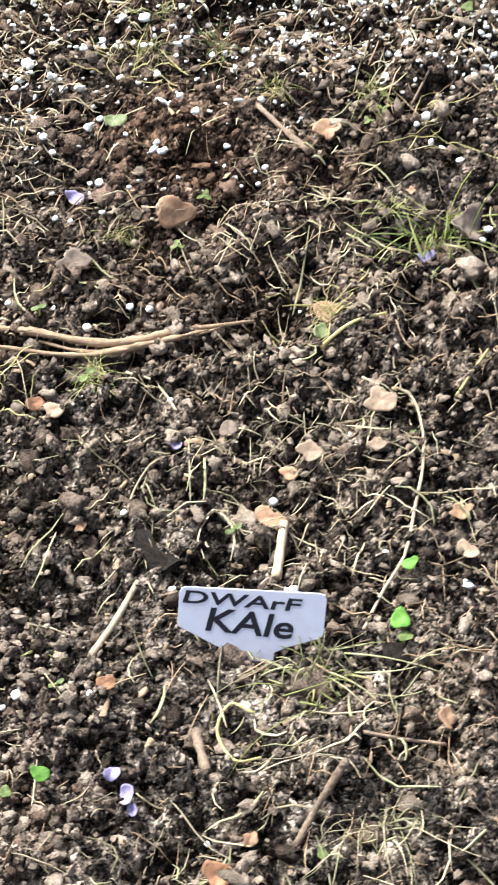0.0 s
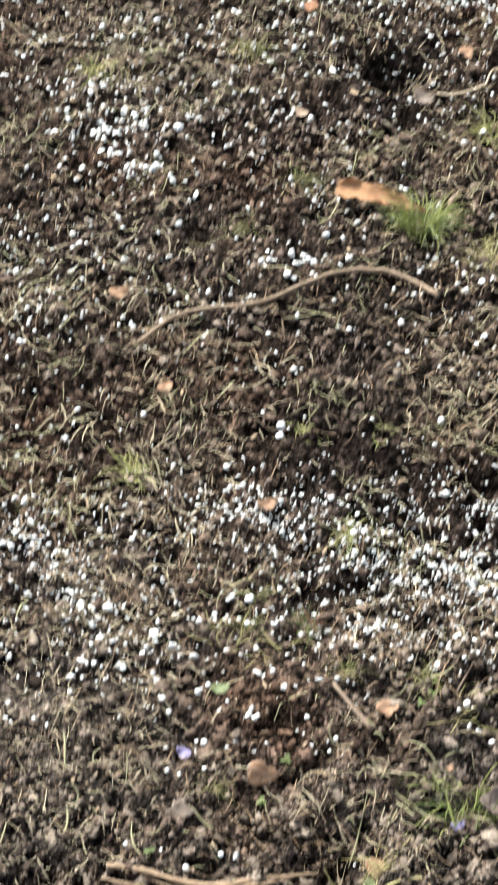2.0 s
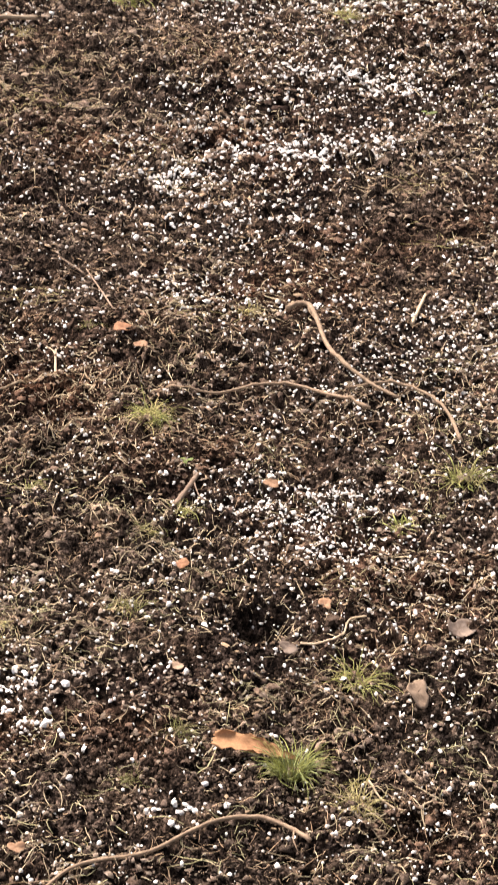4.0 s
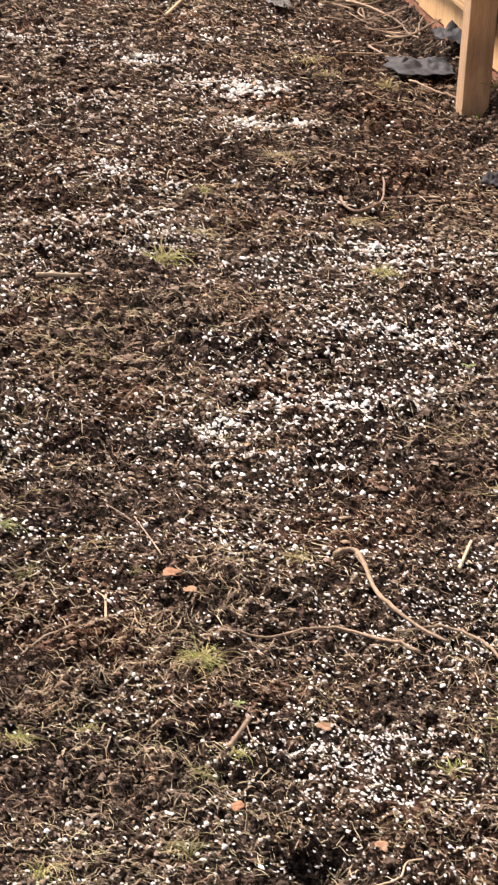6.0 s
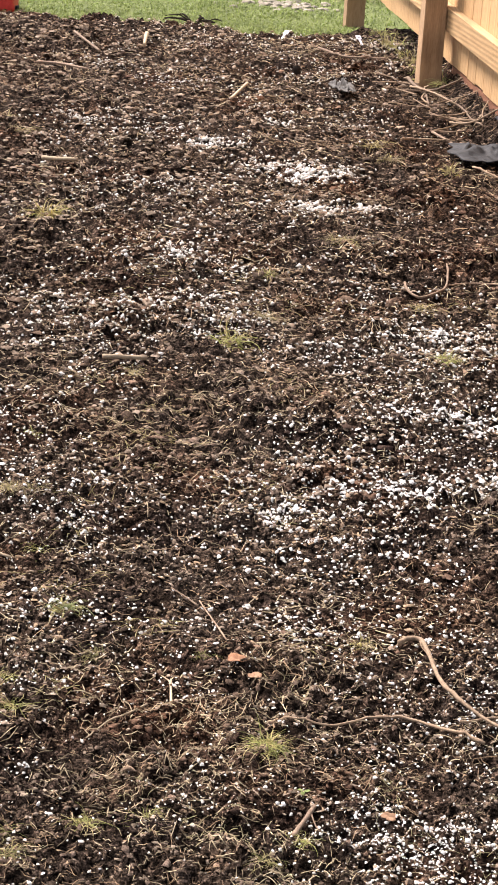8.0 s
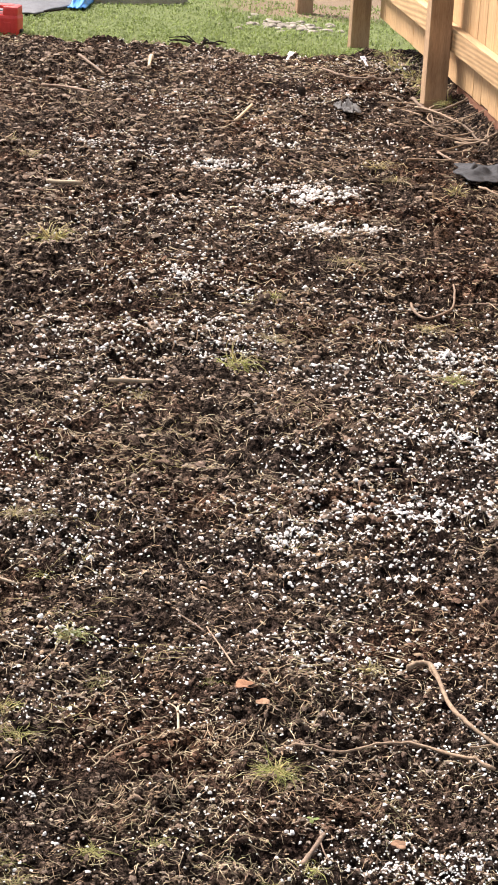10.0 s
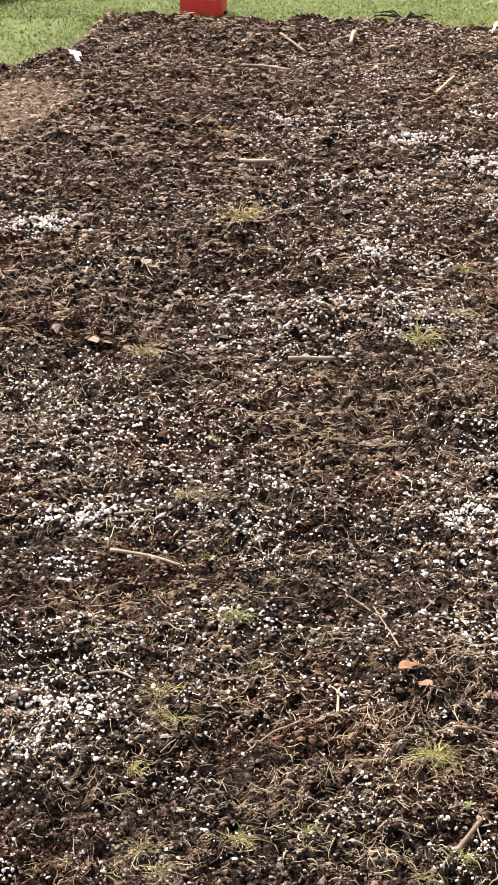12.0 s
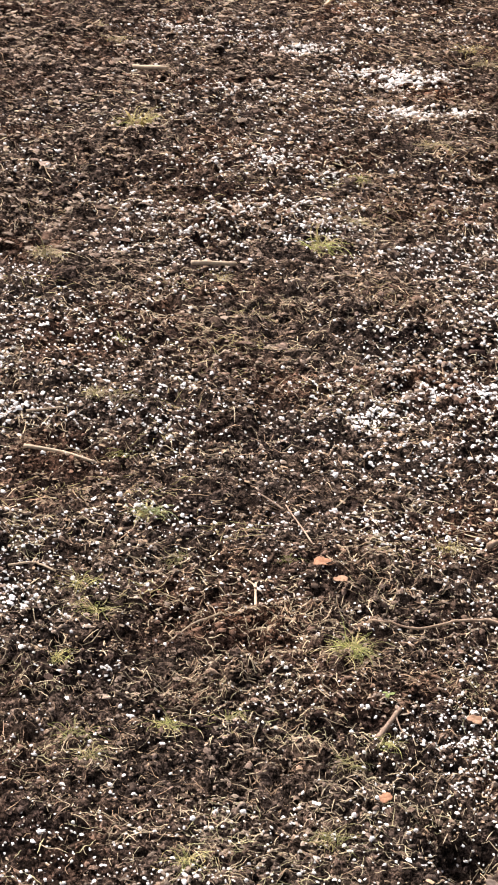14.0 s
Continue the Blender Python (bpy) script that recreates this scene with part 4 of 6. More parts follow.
stick("twig", [(0.369, 3.281), (0.394, 3.401)], 0.0034, 0.0028, PALE_TWIG, "short pale twig stuck in the soil", "twig", 0.1, 10)
stick("root", [(0.215, 2.27), (0.240, 2.268), (0.268, 2.286), (0.278, 2.335), (0.300, 2.338)], 0.0016, 0.0012, PALE_TWIG, "small pale hooked root on the soil", "root", 0.1, 22, 6, lift=2.5)
stick("root", [(0.305, 1.98), (0.322, 1.945), (0.35, 1.93), (0.385, 1.955)], 0.0016, 0.0011, PALE_TWIG, "small pale curved root on the soil", "root", 0.1, 20, 6, lift=2.5)

stick("twig", [(-0.575, 4.735), (-0.52, 4.752), (-0.474, 4.761)], 0.0060, 0.005, PALE_TWIG, "short pale straw-coloured stick on the soil", "twig", 0.08, 12, lift=2.6)
stick("twig", [(-1.091, 6.828), (-1.03, 6.80), (-0.970, 6.795)], 0.008, 0.006, PALE_TWIG, "pale bleached wood piece on the soil", "twig", 0.15, 12, lift=1.2)
stick("root", [(0.11, 5.66), (0.118, 5.58), (0.157, 5.536), (0.217, 5.64), (0.226, 5.80), (0.222, 5.88)], 0.0040, 0.0028, TWIG, "curled brown root lying on the soil", "root", 0.1, 28, 7, lift=2.0)
stick("root", [(0.222, 5.70), (0.29, 5.75), (0.38, 5.70)], 0.003, 0.002, TWIG, "thin brown root lying on the soil", "root", 0.1, 16, 6, lift=2.0)
stick("twig", [(-0.597, 8.06), (-0.568, 8.40)], 0.006, 0.005, PALE_TWIG, "pale straight twig stuck in the soil", "twig", 0.1, 10, lift=4.0)
stick("twig", [(-1.054, 9.02), (-1.075, 9.20), (-1.095, 9.41)], 0.007, 0.010, PALE_TWIG, "pale bent twig stuck in the soil", "twig", 0.15, 10, lift=2.0)
stick("twig", [(-1.40, 9.34), (-1.31, 9.12), (-1.225, 8.92)], 0.006, 0.005, TWIG, "long brown twig lying on the soil", "twig", 0.1, 12, lift=1.8)
stick("twig", [(-1.42, 8.55), (-1.32, 8.52), (-1.20, 8.42)], 0.006, 0.005, TWIG, "brown twig lying on the soil", "twig", 0.1, 12, lift=3.2)
stick("stalk", [(-0.700, 3.558), (-0.630, 3.549), (-0.560, 3.525)], 0.0038, 0.0026, PALE_TWIG, "long pale straw stalk on dark soil", "stalk", 0.06, 14, lift=1.8)
stick("stalk", [(-0.735, 3.728), (-0.665, 3.742)], 0.0026, 0.002, PALE_TWIG, "short pale straw stalk on dark soil", "stalk", 0.06, 10, lift=1.8)
stick("root", [(-0.197, 2.985), (-0.203, 3.03), (-0.208, 3.071)], 0.0026, 0.0018, PALE_TWIG, "small forked pale root on dark soil", "root", 0.12, 12, 7, forks=((0.55, -0.022, 0.05, 0.0, 0.0018),), lift=1.8)
stick("root", [(-0.312, 2.855), (-0.288, 2.915), (-0.262, 2.93), (-0.236, 2.985)], 0.0012, 0.0018, PALE_TWIG, "small bent pale root on dark soil", "root", 0.12, 18, 7, forks=((0.8, -0.02, 0.03, 0.004, 0.001),), lift=2.0)
stick("root", [(-0.615, 3.070), (-0.575, 3.085), (-0.535, 3.065)], 0.0022, 0.0016, PALE_TWIG, "thin pale curved root among white grains", "root", 0.1, 14, 6, lift=2.5)
stick("root", [(-0.20, 3.42), (-0.165, 3.33), (-0.135, 3.25)], 0.0012, 0.0017, TWIG, "short brown root piece on the soil", "root", 0.1, 14, 6, lift=1.8)
stick("root", [(-0.255, 3.46), (-0.225, 3.43), (-0.20, 3.40)], 0.0015, 0.0019, TWIG, "short brown wood piece on the soil", "root", 0.1, 10, 6, lift=1.5)

# dark wood chips
for x, y, w, d, turn in ((0.142, 0.905, 0.030, 0.016, -40), (0.141, 1.029, 0.028, 0.011, -10), (0.285, 0.845, 0.020, 0.012, 20)):
    bm = bmesh.new()
    box(bm, (-w / 2, -d / 2, -0.003), (w / 2, d / 2, 0.003), 0.0012)
    bmesh.ops.subdivide_edges(bm, edges=bm.edges[:], cuts=4, use_grid_fill=True)
    for v in bm.verts:
        v.co += Vector(noise.noise_vector(v.co * 90 + Vector((x, y, 0)) * 40)) * 0.0045 + Vector(noise.noise_vector(v.co * 380)) * 0.0016
    ob = new("wood_chip", data_of("wood_chip", bm, CHARRED))
    ob.matrix_basis = pose(x, y, top(x, y) - 0.0005, 6, 8, turn)
    tagged(ob, "flat dark charred wood chip sunk in soil", "wood chip", "wood chips in the soil")


# ---- dry leaves ----
def leaf_mesh(size, lobes, curl, mat, seed, thin=0.0006):
    rng = np.random.RandomState(seed)
    n, rings = 26, 5
    a = np.arange(n) * 2 * np.pi / n
    # a torn outline: straight runs between a few uneven corners
    corners = 5 + lobes % 4
    at = (np.arange(corners) + rng.uniform(-0.3, 0.3, corners)) * 2 * np.pi / corners
    reach = np.where(np.arange(corners) % 2 == 0, rng.uniform(0.95, 1.35, corners), rng.uniform(0.55, 0.95, corners))
    edge = np.interp(a, np.r_[at[-1] - 2 * np.pi, at, at[0] + 2 * np.pi], np.r_[reach[-1], reach, reach[0]]) + rng.uniform(-0.05, 0.05, n)
    curl = curl * 0.6
    bm = bmesh.new()
    levels = []
    fold = rng.uniform(0, np.pi)
    for side in (1, -1):
        rows = [[bm.verts.new((0, 0, side * thin / 2))]]
        for k in range(1, rings + 1):
            t = k / rings
            row = []
            for i in range(n):
                r = size * t * (1 + (edge[i] - 1) * t)
                x, y = r * math.cos(a[i]) * 0.62, r * math.sin(a[i]) * 0.5
                u = (x * math.cos(fold) + y * math.sin(fold)) / size
                w = (-x * math.sin(fold) + y * math.cos(fold)) / size
                z = curl * size * (1.7 * u * u + 0.9 * w * w * math.sin(3 * u + seed) + 0.16 * abs(w)) + 0.10 * size * noise.noise(Vector((x, y, seed)) * (2.3 / size))
                row.append(bm.verts.new((x, y, z + side * thin / 2)))
            rows.append(row)
        for i in range(n):
            bm.faces.new((rows[0][0], rows[1][i], rows[1][(i + 1) % n]))
            for k in range(1, rings):
                bm.faces.new((rows[k][i], rows[k + 1][i], rows[k + 1][(i + 1) % n], rows[k][(i + 1) % n]))
        levels.append(rows)
    for i in range(n):
        bm.faces.new((levels[0][-1][i], levels[0][-1][(i + 1) % n], levels[1][-1][(i + 1) % n], levels[1][-1][i]))
    return data_of("leaf_blade", bm, mat)


def dry_leaf(x, y, size, mat, label, lobes=0, curl=0.5, turn=0.0, tip=10.0, lean=0.0, stalk=True, seed=None):
    size *= 1.02
    seed = int(abs(x * 7919 + y * 104729) * 10) % 9973 if seed is None else seed
    thing = base("dry_leaf", x, y, top(x, y) + size * 0.10 + 0.001, label, "leaf", "dry leaves on the bed", turn)
    thing.matrix_basis = pose(x, y, perch(x, y, size * 0.5) + size * 0.05 + 0.002 + 0.2 * size * abs(math.sin(radians(tip))), tip, lean, turn)
    part("leaf_blade", leaf_mesh(size, lobes, curl, mat, seed), mat, thing)
    if stalk:
        line = curve_through([(0, 0, 0.0002), (size * 0.45, 0, size * 0.02), (size * 0.95, size * 0.1, -size * 0.06)], 7)
        part("leaf_stalk", tube_mesh("leaf_stalk", [tube(line, np.linspace(size * 0.02, size * 0.012, 7), 5)], TWIG), TWIG, thing)
    return thing


LEAF_LIST_NEAR = (
    (0.138, 1.180, 0.021, LEAF_TAN, "tan curled dry leaf on dark soil", 1, 0.2, 12, 52), (0.233, 1.270, 0.015, LEAF_TAN, "orange-tan dry leaf scrap on soil", 3, 0.35, 20, 25),
    (0.077, 1.130, 0.016, LEAF_GREY, "pale tan pointed dry leaf on soil", 3, 0.2, 0, 35), (0.269, 1.009, 0.015, LEAF_PALE, "pale beige crinkled leaf on soil", 6, 0.3, 10, 20),
    (0.207, 0.933, 0.014, LEAF_TAN, "orange-tan torn leaf beside a twig", 4, 0.3, -25, 25), (0.229, 0.976, 0.012, LEAF_PALE, "beige torn leaf scrap on soil", 3, 0.4, -10, 20),
    (0.217, 0.967, 0.008, LEAF_TAN, "small pinkish leaf scrap on soil", 0, 0.4, 0, 20),
)
LEAF_LIST_EDGE = (
    (0.065, 1.015, 0.009, LEAF_RUST, "small reddish leaf scrap on soil", 0, 0.4, 30, 20),
    (0.077, 1.007, 0.009, LEAF_PALE, "small beige leaf scrap on soil", 4, 0.4, 0, 20), (0.266, 0.977, 0.008, LEAF_PALE, "small beige leaf scrap on soil", 3, 0.4, 0, 20),
    (0.102, 0.917, 0.006, LEAF_TAN, "tiny orange leaf scrap on soil", 3, 0.3, 45, 20), (0.181, 0.997, 0.010, LEAF_GREY, "grey leaf scrap on dark soil", 0, 0.3, 80, 15),
    (0.236, 1.112, 0.016, LEAF_TAN, "brown leaf half covered by soil", 0, 0.3, 0, 10), (0.233, 1.084, 0.010, LEAF_OLIVE, "rounded grey-green leaf on soil", 0, 0.3, 70, 30),
    (0.306, 0.800, 0.010, LEAF_TAN, "pinkish-tan leaf scrap among straw", 3, 0.4, 90, 30), (0.315, 0.939, 0.011, LEAF_TAN, "brown leaf scrap on soil", 3, 0.3, 30, 15),
    (0.319, 0.914, 0.011, LEAF_PALE, "pale pink leaf scrap on soil", 0, 0.4, -30, 15),
)
LEAF_LIST_MORE = (
    (0.322, 1.180, 0.022, LEAF_GREY, "large curled grey-brown leaf beside grass", 0, 0.9, 80, 35),
    (0.090, 1.272, 0.012, LEAF_OLIVE, "olive withered leaf on soil", 0, 0.4, 30, 15), (0.288, 1.212, 0.005, LEAF_TAN, "tiny tan leaf scrap on soil", 3, 0.3, 0, 20),
    (0.191, 0.701, 0.013, LEAF_RUST, "reddish-brown leaf scrap on soil", 0, 0.5, 0, 15), (0.206, 0.725, 0.008, LEAF_TAN, "tan leaf scrap on soil", 3, 0.4, 60, 20),
    (0.126, 0.811, 0.009, LEAF_RUST, "small brown leaf scrap by grass", 0, 0.4, 20, 20),
    (0.365, 2.158, 0.036, LEAF_PALE, "large pale lobed dry leaf on soil", 5, 0.3, 70, 32), (0.159, 2.671, 0.016, LEAF_TAN, "small pinkish-tan leaf among white grains", 0, 0.3, 10, 20),
    (-0.106, 3.146, 0.030, LEAF_RUST, "orange-brown folded dry leaf on soil", 4, 0.6, 20, 3), (0.048, 2.423, 0.018, LEAF_RUST, "small rust-brown leaf on soil", 3, 0.4, 0, 15),
)
LEAF_LIST_LAST = (
    (0.103, 1.50, 0.012, LEAF_TAN, "tan leaf scrap on soil", 0, 0.4, 40, 20), (-0.085, 1.80, 0.015, LEAF_TAN, "tan leaf scrap among white grains", 0, 0.3, 30, 20), (-0.016, 1.660, 0.012, LEAF_TAN, "small tan leaf scrap on soil", 0, 0.4, 50, 20),
    (0.245, 2.36, 0.018, LEAF_TAN, "tan leaf scrap by a root", 3, 0.3, 50, 20), (0.20, 2.25, 0.018, LEAF_GREY, "brown leaf scrap by a hole", 0, 0.4, 0, 20), (0.062, 2.19, 0.013, LEAF_PALE, "small pale leaf scrap on soil", 0, 0.4, 0, 20),
    (0.42, 2.32, 0.03, LEAF_GREY, "curled brown leaf at the grass clump", 0, 0.8, 40, 25), (-0.075, 3.10, 0.02, LEAF_TAN, "small tan leaf beside a folded leaf", 0, 0.5, 70, 8), (-1.11, 5.57, 0.032, LEAF_GREY, "grey-brown flat dry leaf on soil", 4, 0.3, 10, 4),
)
for x, y, size, mat, label, lobes, curl, turn, tip in LEAF_LIST_NEAR + LEAF_LIST_EDGE + LEAF_LIST_MORE + LEAF_LIST_LAST:
    dry_leaf(x, y, size, mat, label, lobes, curl, turn, tip, stalk=size > 0.0125)


def curled_leaf():
    """A half-rolled rust-coloured leaf, open to the sky."""
    bm = bmesh.new()
    rows = []
    for i in range(21):
        t = i / 20
        half = 0.017 * (0.55 + 0.75 * math.sin(math.pi * min(1, t * 0.8 + 0.18))) * (1 - 0.75 * max(0, t - 0.6) / 0.4)
        row = []
        for k in range(11):
            u = k / 5 - 1
            ragged = 1 + 0.7 * noise.noise(Vector((t * 9, u * 2, 1)))
            y = half * u * ragged * (1 - 0.25 * abs(u))
            z = 0.7 * half * abs(u) ** 1.7 * (0.55 + 0.9 * noise.noise(Vector((t * 5, u, 4)))) + 0.009 * math.sin(t * 3.0) + 0.004 * noise.noise(Vector((t * 8, u * 3, 7)))
            row.append([bm.verts.new((-0.055 + 0.115 * t + 0.004 * noise.noise(Vector((u * 4, t * 3, 9))), y, z + h)) for h in (0.0, -0.0008)])
        rows.append(row)
    for i in range(20):
        for k in range(10):
            for s in (0, 1):
                bm.faces.new((rows[i][k][s], rows[i + 1][k][s], rows[i + 1][k + 1][s], rows[i][k + 1][s]))
        for k in (0, 10):
            bm.faces.new((rows[i][k][0], rows[i + 1][k][0], rows[i + 1][k][1], rows[i][k][1]))
    for i in (0, 20):
        for k in range(10):
            bm.faces.new((rows[i][k][0], rows[i][k + 1][0], rows[i][k + 1][1], rows[i][k][1]))
    ob = new("curled_leaf", data_of("curled_leaf", bm, LEAF_ORANGE))
    ob.matrix_basis = pose(0.168, 2.010, top(0.168, 2.01) + 0.008, 20, 4, -10) @ Matrix.Diagonal((0.92, 0.72, 0.72, 1))
    tagged(ob, "rust-brown half-rolled dry leaf beside green grass", "leaf")


curled_leaf()


# ---- petals ----
def petal(x, y, size, turn):
    me = leaf_mesh(size, 0, 0.9, PETAL, int(size * 1e5) + int(turn))
    ob = new("petal", me)
    ob.matrix_basis = pose(x, y, perch(x, y, size * 0.4) + size * 0.15 + 0.001, 20, 10, turn)
    tagged(ob, "crumpled lavender flower petal fallen on soil", "petal", "fallen petals")


for x, y, size, turn in ((0.070, 1.203, 0.010, 0), (0.296, 1.158, 0.008, 40), (0.133, 0.756, 0.008, 60), (0.143, 0.742, 0.009, -70), (0.146, 0.735, 0.006, -60), (0.151, 0.977, 0.006, 10)):
    petal(x, y, size, turn)


# ---- single large white grains ----
def bead(x, y, r, seed):
    bm = bmesh.new()
    bmesh.ops.create_icosphere(bm, subdivisions=3, radius=r)
    for v in bm.verts:
        v.co *= 1 + 0.28 * noise.noise(v.co * (0.9 / r) + Vector((seed, 0, 0)))
        v.co.z *= 0.8
    ob = new("perlite_bead", data_of("perlite_bead", bm, PERLITE))
    ob.matrix_basis = pose(x, y, perch(x, y, r) + r * 0.7 + 0.0008, 0, 0, seed * 37)
    tagged(ob, "single large white perlite bead on soil", "bead", "large white beads")


BEADS_A = ((0.090, 1.083, 36), (0.116, 1.092, 30), (0.127, 1.091, 20), (0.209, 0.953, 35), (0.146, 1.013, 20), (0.126, 0.926, 24), (0.080, 0.799, 36), (0.072, 0.797, 24), (0.118, 0.803, 22), (0.145, 1.272, 34), (0.133, 1.294, 30), (0.080, 1.281, 30), (0.118, 1.251, 32), (0.124, 1.246, 34), (0.119, 1.256, 26), (0.126, 1.252, 24))
BEADS_B = ((0.298, 1.280, 40), (0.292, 1.276, 26), (0.041, 1.092, 24), (0.060, 1.182, 26), (0.086, 1.212, 36), (0.338, 1.183, 34), (0.334, 1.175, 28), (0.105, 1.214, 22), (0.071, 1.174, 22), (0.193, 1.232, 28), (0.189, 1.224, 22), (0.045, 1.255, 34), (0.052, 1.245, 30), (0.09, 1.185, 26), (0.104, 1.354, 36), (0.096, 1.362, 30))
BEADS_C = ((0.103, 0.899 + 0.72, 56), (0.104, 1.602, 50), (0.06, 1.545, 38), (0.078, 1.53, 34), (0.176, 1.535, 34), (0.255, 1.66, 46), (-0.03, 1.62, 34))
for i, (x, y, r) in enumerate(BEADS_A + BEADS_B + BEADS_C):
    bead(x, y, r * 0.8e-4, i)

# ---- seedlings ----
def seedling(x, y, size, turn, mat, leaves, label):
    thing = base("seedling", x, y, perch(x, y, 0.3 * size) + 0.002 * max(0.0, y - 2.0), label, "seedling", "green seedlings", turn)
    up = size * 0.8
    part("stem", tube_mesh("stem", [tube(curve_through([(0, 0, -0.002), (size * 0.1, 0, up * 0.5), (0, 0, up)], 6), np.linspace(0.0006, 0.0004, 6), 5)], GRASS), GRASS, thing)
    me = None
    for k in range(leaves):
        if me is None:
            me = leaf_mesh(size, 5 if leaves == 1 else 0, 0.25, mat, int(turn) + 3, 0.0003)
        ob = part("leaflet", me, mat, thing)
        a = 2 * math.pi * k / leaves + 0.4
        off = size * 0.42 if leaves > 1 else 0
        ob.matrix_basis = pose(off * math.cos(a), off * math.sin(a), up, 12 * math.sin(a), -12 * math.cos(a), math.degrees(a)) @ Matrix.Scale(1.0 if leaves == 1 else 0.62, 4)


SEEDLINGS = ((0.287, 0.899, 0.0085, 20, 1), (0.281, 0.857, 0.0105, 70, 1), (0.284, 0.848, 0.009, 200, 1), (0.098, 0.748, 0.009, 130, 1), (0.096, 1.026, 0.0085, 40, 2), (0.061, 1.083, 0.007, 10, 2), (0.081, 0.740, 0.007, 80, 1), (0.243, 0.719, 0.007, 90, 1), (0.188, 0.920, 0.0075, 15, 2), (0.155, 1.206, 0.008, 60, 3), (0.326, 1.380, 0.010, 33, 1), (0.140, 1.16, 0.007, 75, 3), (0.27, 1.295, 0.007, 140, 3), (0.26, 1.285, 0.006, 100, 3), (0.10, 0.808, 0.006, 11, 2))
for x, y, size, turn, n in SEEDLINGS[:2] + SEEDLINGS[3:4]:
    seedling(x, y, size, turn, GREEN, n, "tiny bright green seedling in the soil")
for x, y, size, turn, n in SEEDLINGS[2:3] + SEEDLINGS[4:]:
    seedling(x, y, size * 0.85, turn, DULL_LEAF, n, "tiny dull green seedling in the soil")
seedling(0.414, 4.32, 0.022, 0, DULL_LEAF, 3, "small yellow-green seedling in the soil")
seedling(0.032, 2.70, 0.012, 0, DULL_LEAF, 3, "small green seedling beside a twig")


# ---- grass tufts ----
def blade_mesh(length, width, bend, mat, seed):
    bm = bmesh.new()
    n = 7
    rows = []
    for i in range(n):
        t = i / (n - 1)
        s, c = math.sin(bend * t), math.cos(bend * t)
        px, pz = length * t * s * 0.9, length * t * (0.35 + 0.65 * c)
        w = width * (1 - t**2.2) * (0.75 + 0.5 * t * (1 - t)) + 0.00012
        rows.append([bm.verts.new((px, -w / 2, pz)), bm.verts.new((px + width * 0.16 * c, 0, pz - width * 0.16 * s)), bm.verts.new((px, w / 2, pz)), bm.verts.new((px - width * 0.10, 0, pz + width * 0.05))])
    for i in range(n - 1):
        for k in range(4):
            bm.faces.new((rows[i][k], rows[i][(k + 1) % 4], rows[i + 1][(k + 1) % 4], rows[i + 1][k]))
    bm.faces.new(rows[0])
    bm.faces.new(rows[-1][::-1])
    return data_of("blade", bm, mat)


BLADES, THATCH = {}, {}


def thatch_mesh(mat, seed, count=26):
    """A loose mat of arching limp stems, one metre across."""
    rng = random.Random(seed)
    pieces = []
    for i in range(count):
        a, r = rng.uniform(0, 2 * math.pi), 0.36 * rng.random() ** 0.6
        x, y, head, turn = r * math.cos(a), r * math.sin(a), a + rng.gauss(0, 1.6), rng.gauss(0, 2.0)
        length, rise = rng.uniform(0.15, 0.95), rng.uniform(0.02, 0.40)
        line = []
        for k in range(7):
            t = k / 6
            line.append((x, y, 0.02 + rise * math.sin(math.pi * min(1, 0.15 + 0.85 * t)) * (1.1 - r)))
            x, y = x + length / 6 * math.cos(head + turn * t), y + length / 6 * math.sin(head + turn * t)
        w = rng.uniform(0.004, 0.012)
        pieces.append(tube(np.array(line), np.linspace(w, w * 0.4, 7), 3))
    return tube_mesh("thatch", pieces, mat)



